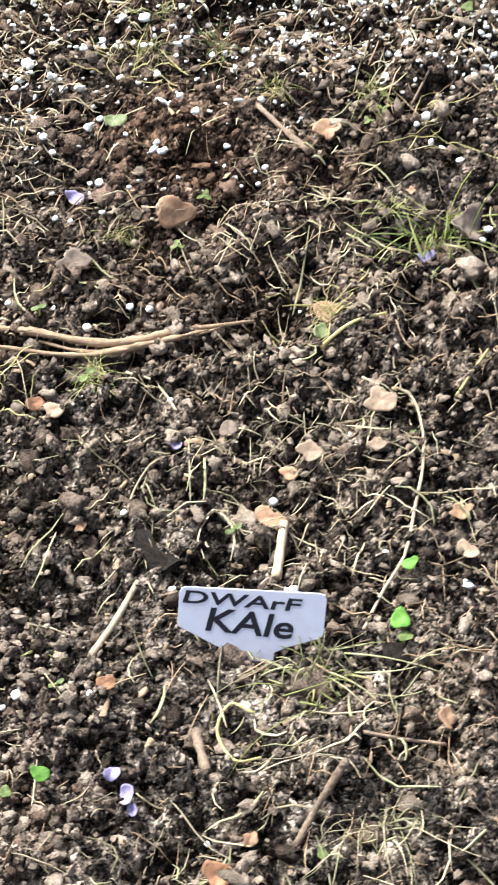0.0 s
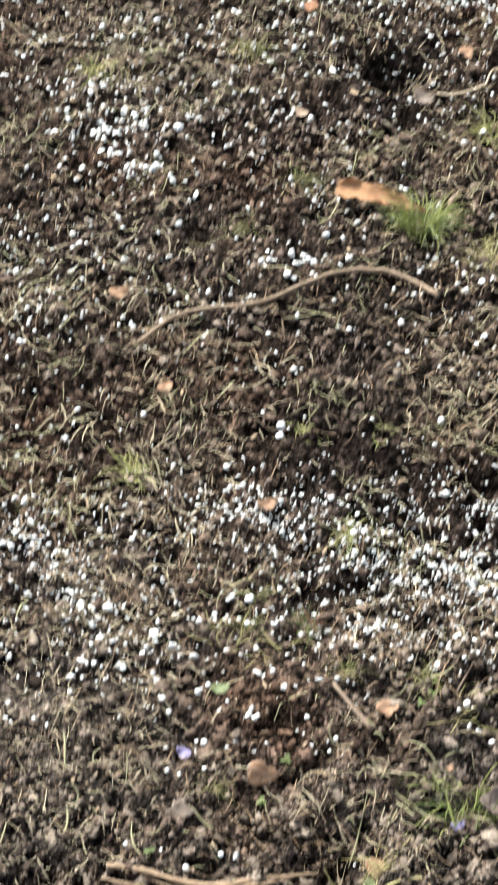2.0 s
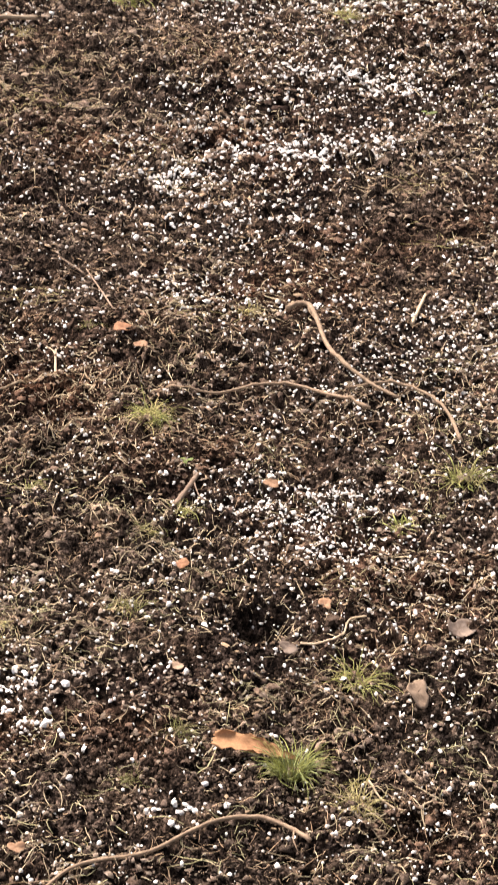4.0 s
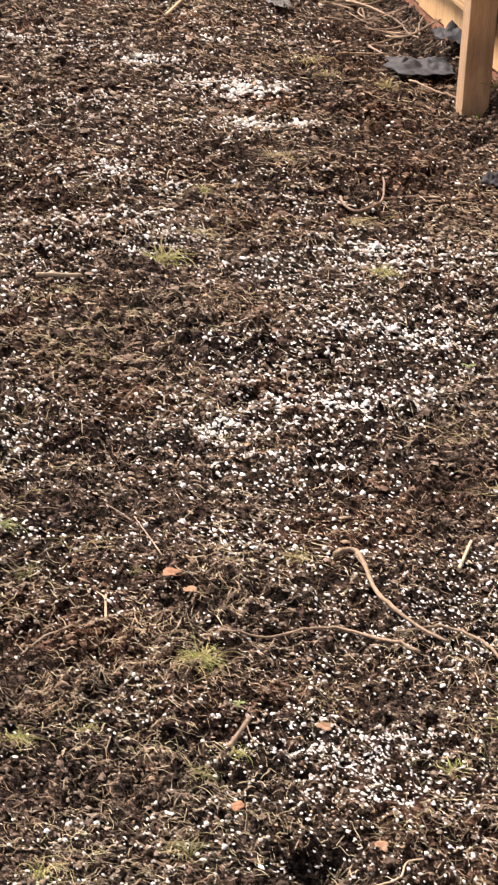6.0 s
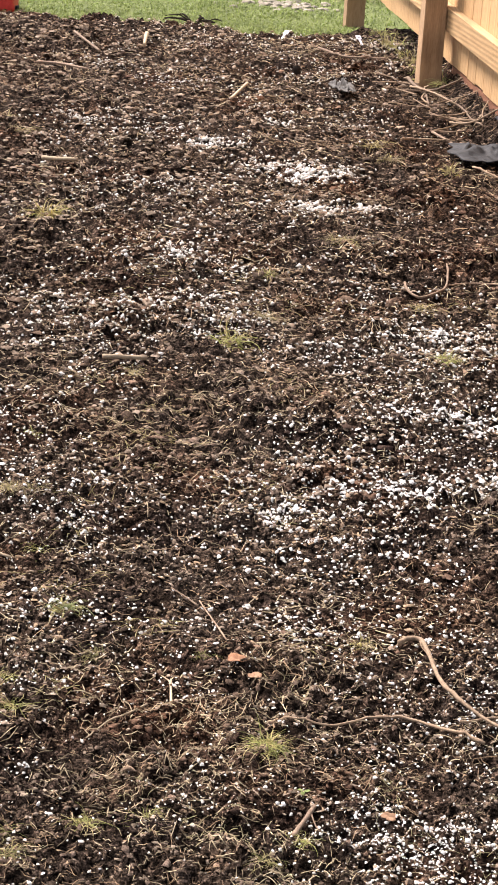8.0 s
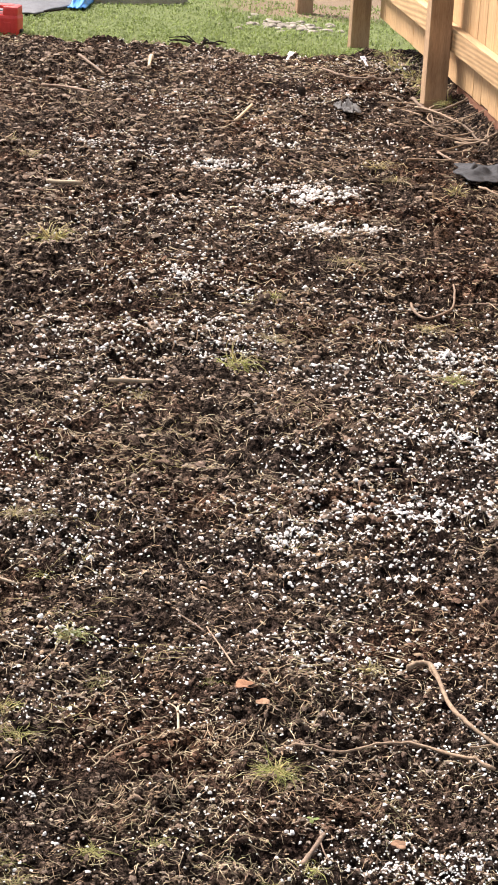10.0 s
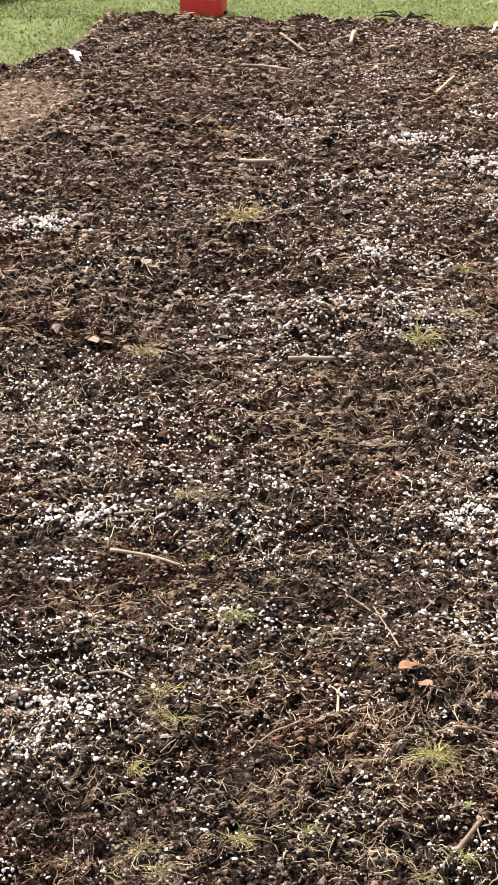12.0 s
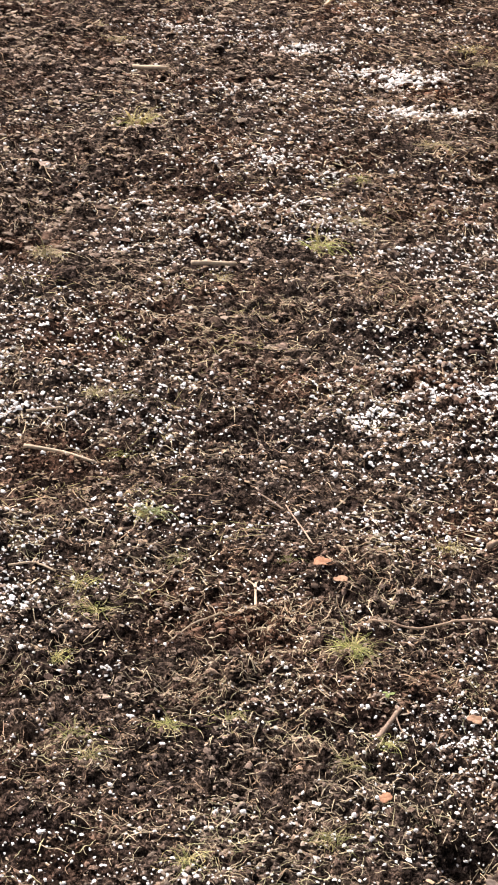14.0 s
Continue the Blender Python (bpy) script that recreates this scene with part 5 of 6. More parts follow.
def tuft(x, y, height, count, mats, label, droop=1.0, width=0.0018, mat_root=True, seed=0, lean=(0, 0)):
    rng = random.Random(seed + int(x * 1000) + int(y * 77))
    thing = base("grass_tuft", x, y, top(x, y), label, "grass", "grass tufts on the bed", rng.uniform(0, 360))
    bow = Euler((radians(rng.gauss(0, 20)), radians(rng.gauss(0, 20)), 0)).to_matrix().to_4x4()
    for i in range(int(count * (0.7 if droop > 1.35 else 1.5 if y < 1.3 else 2.8))):
        mat = rng.choice(mats)
        bend = round(rng.uniform(0.3, 1.2) * droop * (1.7 if rng.random() < 0.35 else 1.0) * 4) / 4 * 1.6
        key = (mat.name, bend)
        if key not in BLADES:
            BLADES[key] = blade_mesh(1.0, 0.05, bend, mat, i)
        ob = part("blade", BLADES[key], mat, thing)
        L = height * rng.uniform(0.22, 1.1)
        w = (0.95 if y < 1.3 else 1.2) * width / 0.05 * rng.uniform(0.7, 1.3)
        r = height * 0.42 * rng.random() ** 0.5
        a = rng.uniform(0, 2 * math.pi)
        m = Matrix.Translation((r * math.cos(a), r * math.sin(a), -0.003)) @ bow @ Euler((radians(rng.gauss(lean[0], 20 * droop)), radians(rng.gauss(lean[1] + 14, 22 * droop)), a + rng.gauss(0, 0.7))).to_matrix().to_4x4()
        ob.matrix_basis = m @ Matrix.Diagonal((L, w, L, 1))
    for mat in dict.fromkeys(mats[:2] if height > 0.018 else ()):
        key = (mat.name, rng.randrange(3))
        if key not in THATCH:
            THATCH[key] = thatch_mesh(mat, key[1] + 7)
        part("thatch", THATCH[key], mat, thing, "tangled limp stems").matrix_basis = pose(0, 0, 0, 0, 0, rng.uniform(0, 360)) @ Matrix.Diagonal((height * 1.35, height * 1.35, height * 0.8, 1))
    if mat_root and droop < 1.35:
        bm = bmesh.new()
        bmesh.ops.create_icosphere(bm, subdivisions=3, radius=height * 0.24)
        for v in bm.verts:
            v.co *= 1 + 0.5 * noise.noise(v.co * (4 / height) + Vector((seed, x, y)))
            v.co.z *= 0.4
        part("root_clod", data_of("root_clod", bm, CLOD), CLOD, thing, "dark soil clod held by roots")
    return thing


# label texts that several tufts share
G, H2 = "small green grass tuft growing in dark soil", "pale yellow dry grass tuft on the soil"
TUFTS_A = (
    (0.306, 1.172, 0.058, 8, (DULL_LEAF, GRASS, GRASS), "tall thin green grass shoot in soil", 0.22, 0.0030), (0.272, 1.187, 0.020, 3, (GRASS,), "short green grass shoot in soil", 0.4, 0.0014),
    (0.278, 0.992, 0.016, 4, (GRASS, GREEN), "short green grass shoot in soil", 0.7, 0.0014), (0.066, 0.914, 0.018, 4, (GRASS, HAY), "short green grass shoot in soil", 0.9, 0.0014),
    (0.236, 0.824, 0.050, 6, (DULL_HAY, GRASS, HAY), "yellow-green grass tuft in front of the label", 1.1, 0.0024), (0.268, 0.738, 0.040, 6, (DULL_HAY, STRAW, GRASS, HAY), "tangled pale dry grass tuft on soil", 1.3, 0.0020),
    (0.126, 0.818, 0.018, 4, (GREEN, HAY, GRASS), "small green and yellow grass tuft", 1.4, 0.0022), (0.088, 0.837, 0.016, 6, (GRASS, HAY), G, 1.2, 0.001), (0.112, 1.165, 0.018, 7, (HAY, GRASS), H2, 1.3, 0.0010),
)
TUFTS_B = (
    (0.214, 1.981, 0.046, 100, (GRASS, GRASS, FRESH), "thick bright green grass tuft in dark soil", 0.65, 0.0013), (0.291, 1.935, 0.052, 36, (HAY, HAY, STRAW), "pale dry grass tangle beside a green tuft", 1.35, 0.0013),
    (0.291, 2.192, 0.045, 32, (HAY, GRASS), "yellow-green grass tuft on the soil", 1.0, 0.0016), (-0.034, 2.856, 0.050, 24, (HAY, GRASS, GRASS), G, 1.0, 0.0018),
    (0.442, 2.735, 0.055, 20, (HAY, GRASS), "yellow-green grass tuft on the soil", 1.1, 0.0018), (0.346, 2.597, 0.050, 9, (GRASS,), "dark green grass blades lying on soil", 1.1, 0.0022),
    (-0.172, 2.640, 0.036, 8, (HAY,), H2, 1.2, 0.0014), (-0.120, 2.313, 0.030, 8, (STRAW, HAY), H2, 1.3, 0.0014),
)
TUFTS_C = (
    (-0.007, 1.817, 0.030, 9, (HAY, GRASS), "flattened yellow-green grass tuft on soil", 1.4, 0.0012), (-0.166, 3.177, 0.040, 7, (HAY, GRASS), G, 1.3, 0.0018), (-0.428, 3.345, 0.048, 40, (FRESH, HAY, HAY), "rounded bright yellow-green grass tuft on soil", 1.5, 0.0034),
    (-0.298, 5.008, 0.075, 22, (GRASS, HAY, HAY), "low yellow-green grass tuft on soil", 1.25, 0.0026), (-0.954, 6.167, 0.080, 22, (HAY, HAY, GRASS), "low pale yellow grass tuft on soil", 1.2, 0.003),
    (-0.94, 4.80, 0.07, 16, (HAY, STRAW), H2, 1.3, 0.0024), (-0.50, 4.70, 0.05, 10, (HAY, STRAW), H2, 1.35, 0.002), (-0.650, 4.254, 0.05, 11, (HAY, GRASS), G, 1.2, 0.0022), (-0.627, 3.854, 0.05, 14, (HAY, STRAW), H2, 1.35, 0.002),
)
TUFTS_D = (
    (-0.469, 2.769, 0.05, 16, (HAY, GRASS), "flattened yellow-green grass tuft on soil", 1.4, 0.0016), (0.228, 7.185, 0.09, 18, (HAY, HAY), "pale yellow grass tuft near the fence", 1.1, 0.004), (-0.05, 6.05, 0.07, 12, (HAY, STRAW), H2, 1.2, 0.003),
    (-0.26, 5.60, 0.06, 8, (HAY, GRASS), G, 1.1, 0.003), (-1.35, 7.55, 0.08, 12, (HAY, STRAW), H2, 1.2, 0.003), (0.23, 4.95, 0.07, 12, (HAY, GRASS), G, 1.1, 0.0026), (-0.17, 2.55, 0.03, 8, (STRAW, HAY), H2, 1.3, 0.0014), (-0.268, 2.585, 0.035, 10, (HAY, GRASS), G, 1.1, 0.0016),
    (0.03, 1.98, 0.035, 12, (HAY, STRAW), H2, 1.4, 0.0013), (0.20, 1.62, 0.03, 10, (HAY, GRASS), G, 1.3, 0.0012), (0.36, 1.38, 0.03, 9, (STRAW, HAY), H2, 1.3, 0.0012),
)
# torn grass lying about in loose tangles
LIMP, TORN = "limp yellow-green torn grass tangle on soil", "small dry straw tangle on soil"
TUFTS_E = [(x, y, h, 9, (HAY, GRASS, STRAW), LIMP, 1.5, 0.0014) for x, y, h in (
    (-0.36, 2.46, 0.04), (-0.189, 2.62, 0.035), (-0.01, 2.52, 0.03), (-0.009, 2.31, 0.035), (-0.188, 2.235, 0.04), (-0.49, 3.06, 0.05), (-0.273, 2.57, 0.035), (0.038, 2.57, 0.03), (-0.348, 3.17, 0.04), (-0.39, 2.53, 0.04), (-0.523, 3.62, 0.04), (-0.45, 2.95, 0.045))]
TUFTS_E += [(x, y, h, 10, (HAY, STRAW, STRAW), TORN, 1.5, 0.003) for x, y, h in (
    (-1.03, 4.93, 0.05), (-0.92, 4.77, 0.06), (-1.25, 7.31, 0.08), (-0.236, 5.25, 0.05), (0.02, 7.28, 0.07), (0.094, 3.28, 0.04), (-0.04, 7.45, 0.07), (-0.09, 6.06, 0.06), (0.163, 5.42, 0.05), (-0.585, 3.87, 0.05))]
TUFTS_E += [(x, y, h, 8, (HAY, GRASS, DULL_HAY), LIMP, 1.4, 0.0012) for x, y, h in (
    (0.123, 1.625, 0.026), (0.033, 1.955, 0.035), (0.20, 1.65, 0.03), (-0.026, 1.526, 0.03), (0.111, 1.39, 0.022), (0.184, 1.48, 0.03), (0.337, 1.62, 0.035), (0.30, 1.99, 0.045), (0.078, 2.05, 0.035), (0.263, 1.31, 0.026), (0.10, 1.17, 0.022), (0.194, 1.31, 0.02), (0.24, 1.10, 0.022), (0.106, 1.35, 0.022), (0.10, 1.03, 0.02))]
TUFTS_E += [(0.156, 1.365, 0.022, 14, (LEAF_RUST, DULL_LEAF, DULL_HAY), "rust-brown mossy clump in dark soil", 0.8, 0.0012)]
for i, (x, y, h, n, mats, label, droop, width) in enumerate(list(TUFTS_A + TUFTS_B + TUFTS_C + TUFTS_D) + TUFTS_E):
    h = h if n > 18 or y < 1.2 or i >= len(TUFTS_A + TUFTS_B + TUFTS_C + TUFTS_D) else h * 0.6
    tuft(x, y, h, n, mats, label, droop, width, seed=i)


# ---- plant label with handwriting ----
def lettering(text, size, m, parent, weight):
    cu = bpy.data.curves.new("lettering", "FONT")
    cu.body, cu.size, cu.offset, cu.extrude, cu.shear, cu.space_character = text, size, weight, 0.00012, 0.12, 1.0
    cu.align_x = "CENTER"
    tmp = new("lettering_source", cu)
    me = bpy.data.meshes.new_from_object(tmp.evaluated_get(bpy.context.evaluated_depsgraph_get()))
    bpy.data.objects.remove(tmp)
    me.materials.clear()
    me.materials.append(INK)
    ob = part("lettering", me, INK, parent, "black handwritten marker lettering")
    ob.matrix_basis = m
    return ob


def plant_label():
    thing = base("plant_label", 0.1995, 0.838, top(0.1995, 0.838) - 0.012, "white plastic T-shaped plant label with black handwriting", "plant label")
    thing.matrix_basis = pose(0.2005, 0.8365, 0.0, 61, 0, 0)
    w, lo, hi = 0.0400, 0.0165, 0.0415
    out = [(-w + 0.001, lo + 0.002), (-0.017, lo - 0.009), (-0.0125, lo - 0.0125), (-0.0105, -0.03), (0.0105, -0.03), (0.0135, lo - 0.011), (0.020, lo - 0.0075), (w - 0.003, lo - 0.0015)]
    out += [(w - 0.0008, lo + 0.001), (w, hi - 0.004), (w - 0.001, hi - 0.0012), (w - 0.004, hi - 0.0003), (-w + 0.005, hi), (-w + 0.0025, hi - 0.001), (-w + 0.0015, hi - 0.0035)]
    bm = bmesh.new()
    f = bm.faces.new([bm.verts.new((x, y, 0)) for x, y in out])
    r = bmesh.ops.extrude_face_region(bm, geom=[f])
    bmesh.ops.translate(bm, vec=(0, 0, 0.0009), verts=[v for v in r["geom"] if isinstance(v, bmesh.types.BMVert)])
    bmesh.ops.bevel(bm, geom=[e for e in bm.edges if abs(e.verts[0].co.z - e.verts[1].co.z) < 1e-6], offset=0.0002, segments=1, affect="EDGES")
    plate = part("label_blade", bm, PLASTIC, thing)
    lettering("DWArF", 0.0118, pose(-0.006, hi - 0.0100, 0.0011, 0, 0, -2.0) @ Matrix.Diagonal((1.62, 0.86, 1, 1)), plate, 0.0002)
    lettering("KAle", 0.0190, pose(-0.0015, lo - 0.0008, 0.0011, 0, 0, -3.5) @ Matrix.Diagonal((1.25, 1.0, 1, 1)), plate, 0.00032)


plant_label()


# small far labels
def small_label(x, y, turn, tip, label, w=0.024, h=0.04, roll=0, marked=True):
    thing = base("plant_label", x, y, top(x, y), label, "plant label", "small labels at the far end")
    thing.matrix_basis = pose(x, y, perch(x, y, 0.03) + 0.012, tip, roll, turn)
    bm = bmesh.new()
    box(bm, (-w / 2, -0.001, h * 0.35), (w / 2, 0.001, h), 0.0006)
    box(bm, (-w / 5, -0.0009, -0.03), (w / 5, 0.0009, h * 0.35), 0.0004)
    plate = part("label_blade", bm, PLASTIC, thing)
    if not marked:
        return
    bm = bmesh.new()
    box(bm, (-w * 0.3, -0.0016, h * 0.66), (w * 0.3, -0.0011, h * 0.72))
    box(bm, (-w * 0.2, -0.0016, h * 0.52), (w * 0.25, -0.0011, h * 0.58))
    part("lettering", bm, INK, plate, "dark marker strokes")


small_label(-0.182, 9.66, 25, -62, "small white plastic plant label by a fence post")
small_label(-0.525, 9.74, -20, -62, "small white plastic plant label at the bed's edge")
small_label(-2.10, 8.60, 30, -72, "white plastic plant label leaning at the bed's corner", 0.050, 0.065, 15, False)

# ---- fence ----
FENCE_A, FENCE_D = Vector((0.502, 6.920)), Vector((-0.2036, 0.9791))
SPAN = 1.842


def fence():
    """Local frame: y along the fence away, x towards its far side."""
    thing = base("fence", FENCE_A.x, FENCE_A.y, 0, "new pale wooden picket fence with square posts", "fence")
    thing.matrix_basis = Matrix.Translation((FENCE_A.x, FENCE_A.y, 0)) @ Matrix.Rotation(math.atan2(-FENCE_D.x, FENCE_D.y), 4, "Z")
    post = None
    for k, low in ((-1, 0.0), (0, 0.0), (1, 0.0), (2, -0.03), (3, -0.14), (4, -0.2)):
        if post is None:
            bm = bmesh.new()
            box(bm, (-0.0445, -0.0445, -0.35), (0.0445, 0.0445, 1.75), 0.004)
            post = data_of("post", bm, POST, False)
        part("post", post, POST, thing).matrix_basis = pose(0, k * SPAN, low)
    for k in range(-1, 2):
        for z in (0.285, 1.0, 1.6):
            bm = bmesh.new()
            box(bm, (0.047, k * SPAN - 0.04, z - 0.046), (0.085, (k + 1) * SPAN - 0.044, z + 0.046), 0.003)
            part("rail", bm, RAIL, thing)
    bm = bmesh.new()
    box(bm, (0.087, -0.069, 0.105), (0.103, 0.069, 1.80), 0.002)
    slat = data_of("picket", bm, CEDAR, False)
    rng = random.Random(3)
    n = int(3 * SPAN / 0.1405)
    for i in range(n):
        ob = part("picket", slat, CEDAR, thing)
        ob.matrix_basis = pose(rng.uniform(-0.001, 0.001), -SPAN + 0.07 + i * 0.1405, rng.uniform(-0.006, 0.006), 0, 0, rng.uniform(-0.4, 0.4))
    for k in range(-1, 1):
        bm = bmesh.new()
        box(bm, (0.092, k * SPAN, -0.16), (0.130, (k + 1) * SPAN - 0.004, 0.100), 0.004)
        part("gravel_board", bm, BANK, thing, "reddish-brown board at the fence's foot")


fence()


# weeds and dead grass along the foot of the fence
for i, (x, y, h, n, mats) in enumerate((
    (0.16, 8.83, 0.10, 14, (GRASS, HAY)), (0.12, 9.05, 0.09, 14, (HAY, GRASS)), (0.08, 9.25, 0.10, 14, (HAY, HAY)), (0.03, 9.45, 0.09, 14, (GRASS, HAY)), (-0.02, 9.65, 0.10, 16, (HAY, GRASS)), (-0.06, 9.85, 0.09, 14, (HAY, HAY)), (-0.10, 10.05, 0.10, 14, (GRASS, HAY)), (0.20, 8.62, 0.08, 10, (GRASS, HAY)), (0.60, 6.90, 0.09, 12, (GRASS, GRASS)), (0.53, 6.80, 0.05, 6, (GRASS, GREEN)),
)):
    tuft(x, y, h, n, mats, "yellow-green weeds along the fence's foot", 1.1, 0.004, seed=60 + i)

for i, (pts, r) in enumerate((
    (((0.045, 8.66), (0.09, 8.50), (0.16, 8.42), (0.26, 8.47)), 0.007), (((0.13, 8.62), (0.12, 8.50), (0.20, 8.40)), 0.004), (((0.06, 8.50), (0.14, 8.42), (0.24, 8.25)), 0.005),
    (((0.20, 8.40), (0.26, 8.20), (0.30, 7.98), (0.34, 7.82)), 0.005), (((0.18, 8.05), (0.26, 8.02), (0.34, 7.90)), 0.004), (((0.22, 7.95), (0.30, 7.85), (0.42, 7.80)), 0.005), (((0.16, 7.78), (0.20, 7.66), (0.25, 7.50)), 0.005),
    (((0.05, 7.55), (0.12, 7.60), (0.24, 7.58)), 0.004), (((0.30, 7.15), (0.40, 7.02), (0.46, 6.95)), 0.004), (((-0.35, 9.35), (-0.22, 9.15), (-0.05, 9.1)), 0.006),
)):
    stick("root", pts, r, r * 0.6, ROOT if i % 3 else TWIG, "tangled tan root by the fence", "root", 0.12, 18, 7, "roots along the fence", lift=4.0 + (i % 3), seed=i)


rng = random.Random(21)
for i in range(34):
    k = rng.random()
    x, y, a, L = 0.31 - 0.32 * k + rng.gauss(0, 0.05), 7.75 + 0.95 * k + rng.gauss(0, 0.10), rng.uniform(0, 6.28), rng.uniform(0.06, 0.20)
    c, s = 0.5 * L * math.cos(a), 0.5 * L * math.sin(a)
    bow = rng.gauss(0, 0.2)
    r = rng.uniform(0.0016, 0.004)
    stick("root", [(x - c, y - s), (x - s * bow, y + c * bow), (x + c, y + s)], r, r * 0.6, rng.choice((ROOT, TWIG, ROOT, TWIG)), "thin tan root in a tangle by the fence", "root", 0.15, 12, 5, "roots along the fence", lift=rng.uniform(4.0, 9.0), seed=i + 40)


def plastic_scrap(x, y, w, d, h, turn, label, seed, mat=None):
    bm = bmesh.new()
    n = 30
    grid = []
    for side in (0.0012, -0.0012):
        rows = []
        for i in range(n):
            row = []
            for k in range(n):
                u, v = i / (n - 1) - 0.5, k / (n - 1) - 0.5
                e = 1 - 0.5 * abs(v) + 0.35 * noise.noise(Vector((u * 3, v * 3, seed)))
                p = Vector((u * 3.2, v * 3.2, seed))
                crease = abs(noise.noise(p)) + 0.6 * abs(noise.noise(p * 2.3 + Vector((3, 1, 0))))
                z = h * (0.15 + 1.7 * crease) * min(1, 0.25 + 4 * (0.5 - max(abs(u), abs(v))))
                row.append(bm.verts.new((u * w * e, v * d * (1 + 0.4 * noise.noise(Vector((u * 4, 0, seed)))), max(z, -0.01) + side)))
            rows.append(row)
        for i in range(n - 1):
            for k in range(n - 1):
                bm.faces.new((rows[i][k], rows[i + 1][k], rows[i + 1][k + 1], rows[i][k + 1]))
        grid.append(rows)
    ring = [(i, 0) for i in range(n)] + [(n - 1, k) for k in range(1, n)] + [(i, n - 1) for i in range(n - 2, -1, -1)] + [(0, k) for k in range(n - 2, 0, -1)]
    for a, b in zip(ring, ring[1:] + ring[:1]):
        bm.faces.new((grid[0][a[0]][a[1]], grid[0][b[0]][b[1]], grid[1][b[0]][b[1]], grid[1][a[0]][a[1]]))
    ob = new("plastic_scrap", data_of("plastic_scrap", bm, mat or BAG))
    ob.matrix_basis = pose(x, y, perch(x, y, 0.45 * w) + 0.006, 0, 0, turn)
    tagged(ob, label, "plastic scrap")


plastic_scrap(0.345, 7.40, 0.25, 0.26, 0.020, 12, "crumpled black plastic sheet on the soil", 1)
plastic_scrap(0.45, 7.52, 0.12, 0.20, 0.035, 30, "folded black plastic sheet by the fence", 6)
plastic_scrap(0.55, 5.90, 0.07, 0.11, 0.022, 60, "torn dark plastic scrap in the soil", 3)
plastic_scrap(-0.20, 8.42, 0.08, 0.16, 0.022, 20, "torn grey plastic scrap in the soil", 9, SCRAP_AND_SHADE)
stick("stub", [(-0.40, 8.76), (-0.402, 8.775)], 0.018, 0.017, CHARRED, "dark wooden stub upright in the soil", "stub", 0.15, 6, 8, lift=1.2)


# ---- lawn blades ----
def lawn():
    n = 42000
    x, y = RNG.uniform(-3.6, 0.35, n), 9.9 + 3.0 * RNG.uniform(size=n) ** 1.2
    side = RNG.uniform(size=n) < 0.12
    x = np.where(side, RNG.uniform(-3.4, -2.15, n), x)
    y = np.where(side, RNG.uniform(8.3, 10.2, n), y)
    g, b = ground_height(x, y), bed_height(x, y)
    ok = g > b - 0.004
    bare = ((x > -0.58) & (y > 10.45) & (y < 11.3) & (x > -0.58 + 0.3 * (y - 10.45))) | ((x > -0.8) & (y > 11.25)) | (y > 12.1) & (x > -1.4)
    ok &= ~bare | (RNG.uniform(size=n) < 0.5)
    x, y, g = x[ok], y[ok], g[ok]
    n = len(x)
    a, L = RNG.uniform(0, 2 * np.pi, n), RNG.uniform(0.010, 0.026, n) * (1 + 0.5 * wavy(x, y, 0.3, 45))
    lean, w = RNG.uniform(0.8, 2.2, n), RNG.uniform(0.002, 0.0042, n)
    dx, dy = np.cos(a), np.sin(a)
    px, py = -dy * w, dx * w
    mid, tip = 0.55 * L, L
    v = np.stack([
        np.stack([x - px, y - py, g - 0.004], -1), np.stack([x + px, y + py, g - 0.004], -1),
        np.stack([x + dx * mid * lean * 0.4 + px * 0.8, y + dy * mid * lean * 0.4 + py * 0.8, g + mid], -1), np.stack([x + dx * mid * lean * 0.4 - px * 0.8, y + dy * mid * lean * 0.4 - py * 0.8, g + mid], -1),
        np.stack([x + dx * tip * lean, y + dy * tip * lean, g + tip * (1 - 0.35 * lean)], -1),
    ], 1).reshape(-1, 3)
    k = np.arange(n)[:, None] * 5
    f = np.concatenate([k + (0, 1, 2), k + (0, 2, 3), k + (3, 2, 4)])
    tagged(new("lawn_grass", mesh_of("lawn_grass", v, f, LAWN_BLADE)), "short green lawn grass blades beyond the bed", "grass", kind="stuff")


lawn()


